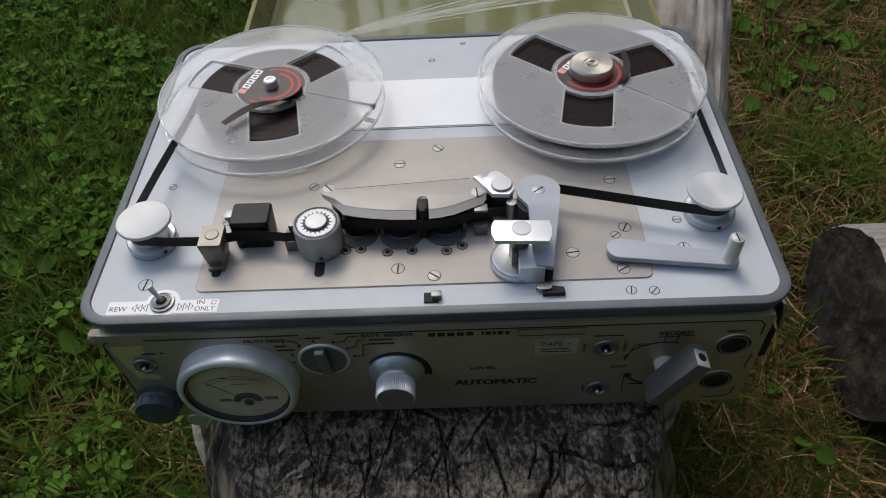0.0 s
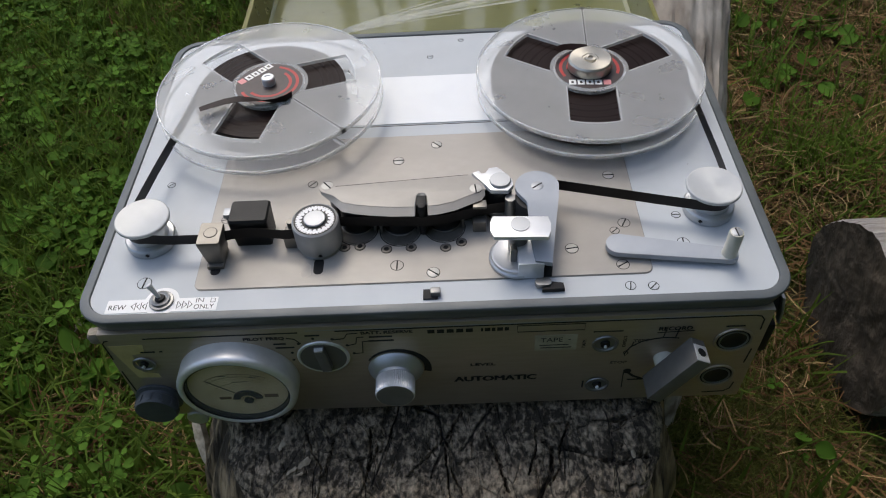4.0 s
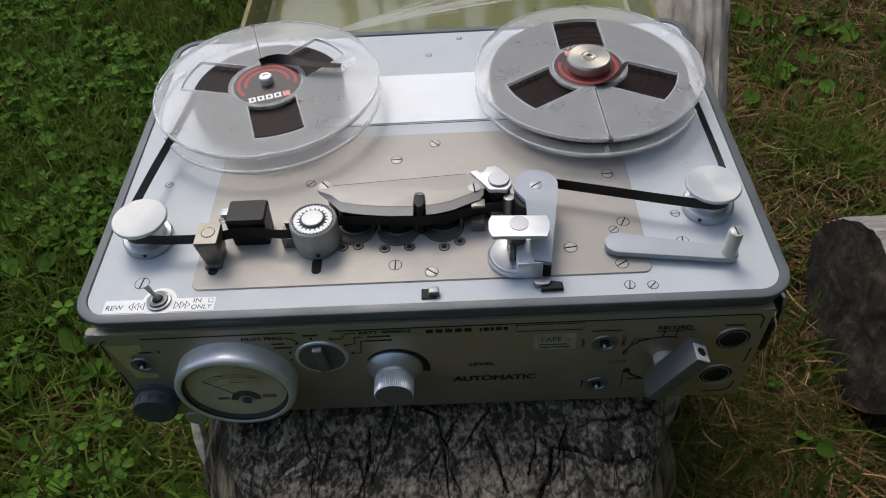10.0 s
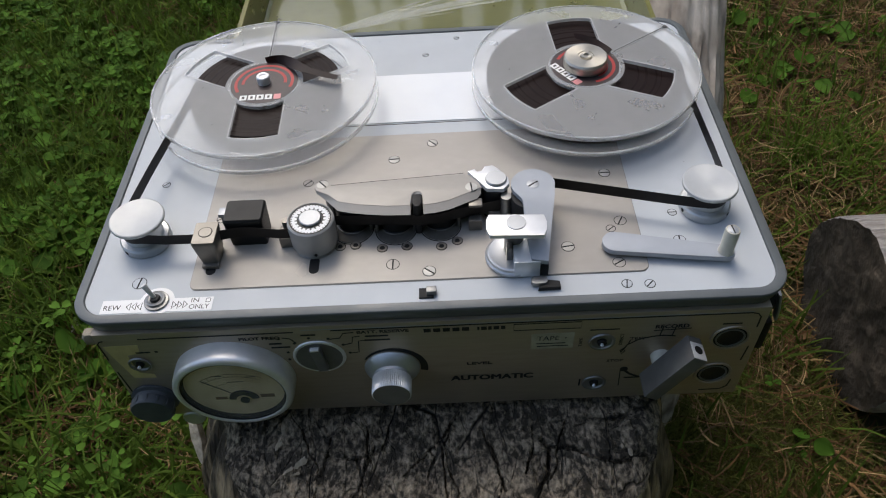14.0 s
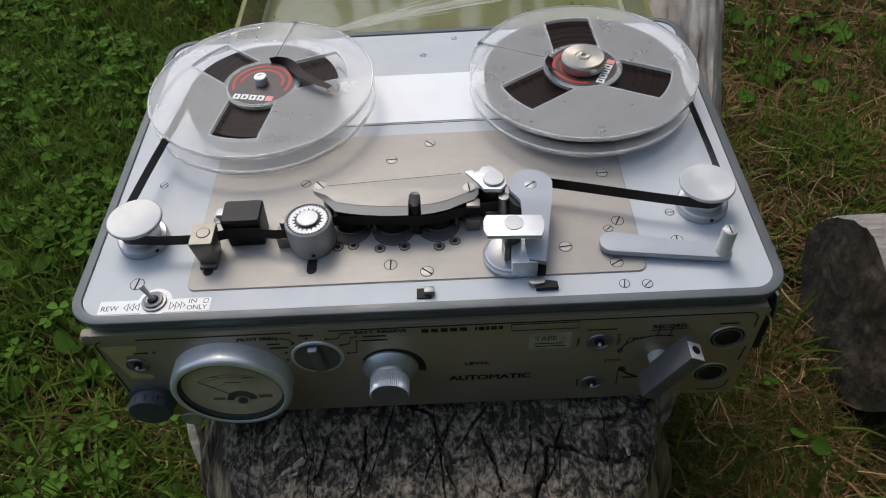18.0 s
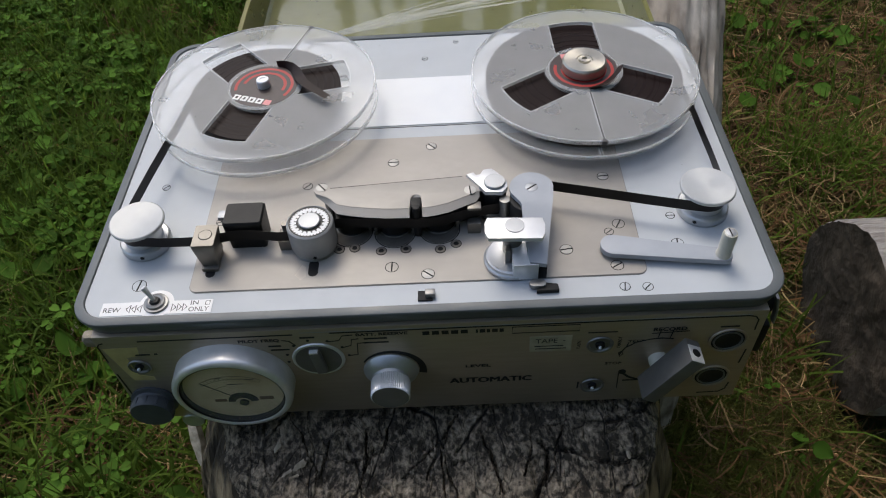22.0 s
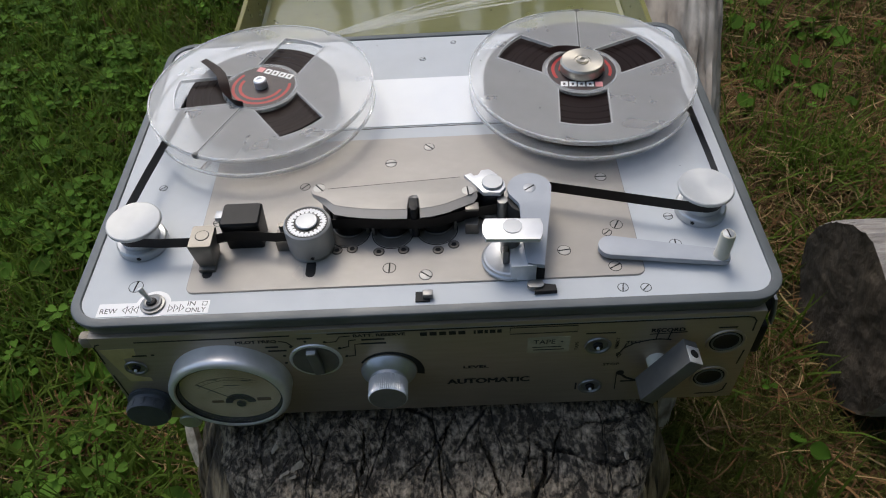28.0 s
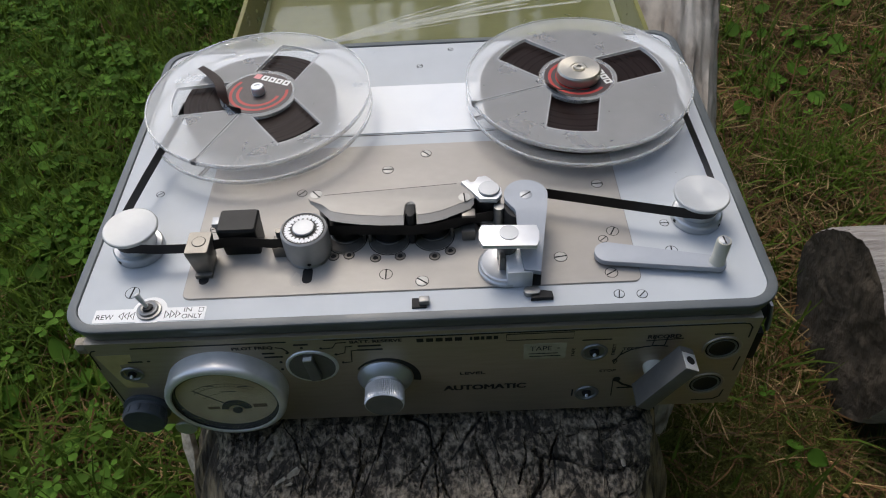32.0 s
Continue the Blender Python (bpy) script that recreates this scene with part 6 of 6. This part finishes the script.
def build_reel(name, where, pack_r, label, cap):
    """A 13 cm reel; its own origin on the underside of the lower flange."""
    root = tagged(new(name), label, "tape reel", "reels on the recorder")
    R, low, high = 63.5, 1.6, 10.2
    sc = Matrix.Diagonal((0.001, 0.001, 0.001, 1))

    def p(nm, bm, material, parent=None, lab="", angle=0.6):
        return part(nm, move(bm, sc), material, parent or root, lab, angle)

    def flange(z0, z1, nm):
        # three windows with parallel sides, left out between radii 22 and 49
        bm = bmesh.new()
        n, half = 360, 13.5
        vs = {}

        def off_axis(i):
            ang = (i % n) * 360 / n % 120
            return min(ang, 120 - ang)

        def radius(i, j):
            if j != 2:
                return (8.0, 22.0, 0, R - 1.2)[j]
            ang = off_axis(i)
            return 49.0 if ang < 1 else max(22.3, min(49.0, half / math.sin(radians(ang))))

        def v(i, j, top):
            key = (i % n, j, top)
            if key not in vs:
                a = 2 * math.pi * (i % n) / n
                vs[key] = bm.verts.new((radius(i, j) * math.cos(a), radius(i, j) * math.sin(a), z1 if top else z0))
            return vs[key]
        solid = {}
        for i in range(n):
            for j in range(3):
                solid[i, j] = not (j == 1 and max(off_axis(i), off_axis(i + 1)) < 37.9)
        for (i, j), keep in solid.items():
            if not keep:
                continue
            bm.faces.new((v(i, j, 1), v(i, j + 1, 1), v(i + 1, j + 1, 1), v(i + 1, j, 1)))
            bm.faces.new((v(i, j, 0), v(i + 1, j, 0), v(i + 1, j + 1, 0), v(i, j + 1, 0)))
            if j == 0 or not solid[i, j - 1]:
                bm.faces.new((v(i, j, 0), v(i, j, 1), v(i + 1, j, 1), v(i + 1, j, 0)))
            if j == 2 or not solid[i, j + 1]:
                bm.faces.new((v(i, j + 1, 0), v(i + 1, j + 1, 0), v(i + 1, j + 1, 1), v(i, j + 1, 1)))
        for face in bm.faces:
            face.normal_update()
            face.material_index = 0 if face.normal.z > 0.5 else 1
        f = p(nm, bm, M_FLANGE if z0 > 5 else M_FLANGE_LOW)
        f.data.materials.append(M_FLANGE_BACK)
        f.visible_shadow = False
        p("edge", lathe([(R - 1.2, z0 - 0.3), (R - 0.2, z0 - 0.3), (R, z0), (R, z1 + 0.2), (R - 0.3, z1 + 0.45), (R - 1.0, z1 + 0.45), (R - 1.2, z1), (R - 1.2, z0 - 0.3)], 120), M_FLANGE_EDGE, f, "thick rounded edge")
        for k in range(3):
            turn = Matrix.Rotation(radians(120 * k), 4, "Z")
            for y in (-13.5, 13.5):
                p("window_edge", move(strip([(17.4, y), (47.1, y)], z0, z1 + 0.25, 0.65), turn), M_WINDOW_EDGE, f)
            p("window_edge", move(strip(arc(0, 0, 49, -16, 16), z0, z1 + 0.25, 0.65), turn), M_WINDOW_EDGE, f)
        a = radians(180)
        p("threading_slot", strip([(r * math.cos(a), r * math.sin(a)) for r in (22, R - 1)], z1 + 0.02, z1 + 0.34, 0.8), M_SLOT, f, "thin radial slot")
        for side in (-0.65, 0.65):
            p("slot_edge", strip([(-22, side), (-R + 1, side)], z0, z1 + 0.3, 0.45), M_WINDOW_EDGE, f)
        return f

    flange(0.0, low, "lower_flange")
    upper = flange(high, high + 1.7, "upper_flange")
    p("rim_notch", prism([(-R - 0.1, -1.5), (-R + 2.6, -0.45), (-R + 2.6, 0.45), (-R - 0.1, 1.5)], high - 0.4, high + 2.25), M_SLOT, upper, "notch where the slot opens at the rim")
    p("wound_tape", lathe([(20, low + 0.5), (pack_r, low + 0.5), (pack_r, low + 6.85), (20, low + 6.85), (20, low + 0.5)], 120), M_PACK, None, "dark brown wound tape", 0.4)
    p("hub", lathe([(4, 0.2), (20, 0.2), (20, high + 0.6), (4, high + 0.6), (4, 0.2)], 64), M_FLANGE_EDGE, None, "pale plastic hub")
    top = high + 1.75
    lab = p("paper_disc", lathe([(3.5, top), (19.0, top), (19.0, top + 0.15), (3.5, top + 0.15), (3.5, top)], 72), M_DISC, None, "dark label disc with red arcs and a white mark")
    p("pale_ring", lathe([(19.1, top - 0.05), (20.6, top - 0.05), (20.5, top + 0.12), (19.1, top + 0.12), (19.1, top - 0.05)], 72), M_FLANGE_LOW)
    z = top + 0.16
    for r, a0, a1 in ((12.0, 85, 275), (16.0, 70, 300)):
        pts_o, pts_i = arc(0, 0, r + 0.85, a0, a1, 24), arc(0, 0, r - 0.85, a0, a1, 24)
        p("red_arc", prism(pts_o + pts_i[::-1], z, z + 0.06), M_RED, lab)
    # the maker's mark: a small pink square and four white blocks in a row
    p("mark_square", box(11.4, 15.8, 6.9, 10.9, z, z + 0.07), M_PINK, lab)
    for k in range(4):
        y1 = 6.0 - k * 4.7
        p("mark_block", box(11.4, 15.8, y1 - 3.9, y1, z, z + 0.07), M_PALE, lab)
        p("mark_gap", box(12.6, 14.6, y1 - 2.6, y1 - 1.3, z + 0.05, z + 0.1), M_DISC, lab)
    if cap:
        p("spindle_cap", lathe([(0, top), (11.2, top + 0.2), (12.2, top + 0.9), (12.2, top + 5.6), (11.4, top + 6.5), (4.6, top + 6.5), (4.3, top + 6.0), (3.4, top + 6.0), (3.2, top + 7.2), (1.5, top + 7.2), (1.4, top + 6.2), (0, top + 6.2)], 56), M_TURNED, None, "knurled brushed metal cap")
    else:
        p("spindle", lathe([(0, top - 4), (3.7, top - 4), (3.7, top + 4.2), (3.2, top + 4.8), (1.8, top + 4.8), (1.7, top + 4.3), (0, top + 4.3)], 32), M_WHITE_METAL, None, "bright threaded spindle tip")
    return root


def tail(root, points, wide, label, flare=False):
    """A loose end of tape through places (x, y, z) in millimetres, on edge at the hub and lying flatter towards its end."""
    bm = bmesh.new()
    rows = []
    n = len(points)
    for i, (x, y, z) in enumerate(points):
        a, b = points[max(i - 1, 0)], points[min(i + 1, n - 1)]
        d = (Vector(b) - Vector(a)).normalized()
        flat = Vector((-d.y, d.x, 0)).normalized()
        up = d.cross(flat).normalized()
        up = up if up.z > 0 else -up
        f = min(1.0, i / (n - 1) * 1.6)
        w = (up * (1 - f) + flat * f).normalized()
        if flare:
            out = Vector((x, y, 0)).normalized()
            w = (out + Vector((0, 0, 0.55))).normalized()
        t = d.cross(w).normalized() * 0.08
        c = Vector((x, y, z))
        h = wide / 2 * (1 - 0.35 * (i / (n - 1)) ** 3)
        rows.append([c + t - w * h, c - t - w * h, c - t + w * h, c + t + w * h])
    part("loose_tape_end", move(loops(rows, bm), Matrix.Diagonal((0.001, 0.001, 0.001, 1))), M_TAIL, root, label, 0.9)


reel_left = build_reel("tape_reel", LEFT, 43.0, "clear plastic tape reel, part wound, turning on the recorder", False)
reel_right = build_reel("tape_reel", RIGHT, 55.2, "clear plastic tape reel, nearly full, under a metal cap", True)
tail(reel_left, [(-19.5, -1, 12.5), (-19.6, 4, 13.2), (-17.6, 9.5, 14.2), (-13.5, 14.5, 15.2), (-8.5, 18.8, 16.0), (-3.8, 23.5, 16.6), (-0.3, 29.5, 16.8), (2.6, 36, 16.6), (5.2, 42.4, 16.3)], 6.0, "loose dark tape end standing up")
tail(reel_right, [(-18.5, 0, 12.8), (-18.4, -4, 13.4), (-17.4, -8.5, 14.4), (-15.2, -12.5, 15.8), (-12, -16, 17.2), (-8, -18.8, 18.6)], 4.4, "loose dark tape end", True)


# ---- what moves ----
def reel_rows(where, a0, a1, a2):
    rows = []
    for k in range(0, 161):
        t = k * 0.2
        rows.append((t, pose(where[0], where[1], DECK + 0.0095, 0, 0, a0 + a1 * t + a2 * t * t)))
    return rows


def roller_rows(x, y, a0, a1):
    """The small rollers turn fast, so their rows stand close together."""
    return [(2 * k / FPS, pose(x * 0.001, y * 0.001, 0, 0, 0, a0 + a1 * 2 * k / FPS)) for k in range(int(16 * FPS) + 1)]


def motions():
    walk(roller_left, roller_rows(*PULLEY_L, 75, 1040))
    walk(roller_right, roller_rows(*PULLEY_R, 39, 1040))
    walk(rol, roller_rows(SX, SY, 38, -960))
    walk(reel_left, reel_rows(LEFT, 160.1, 263.48, 0.1117))
    walk(reel_right, reel_rows(RIGHT, 139.5, 211.86, -0.0596))


motions()
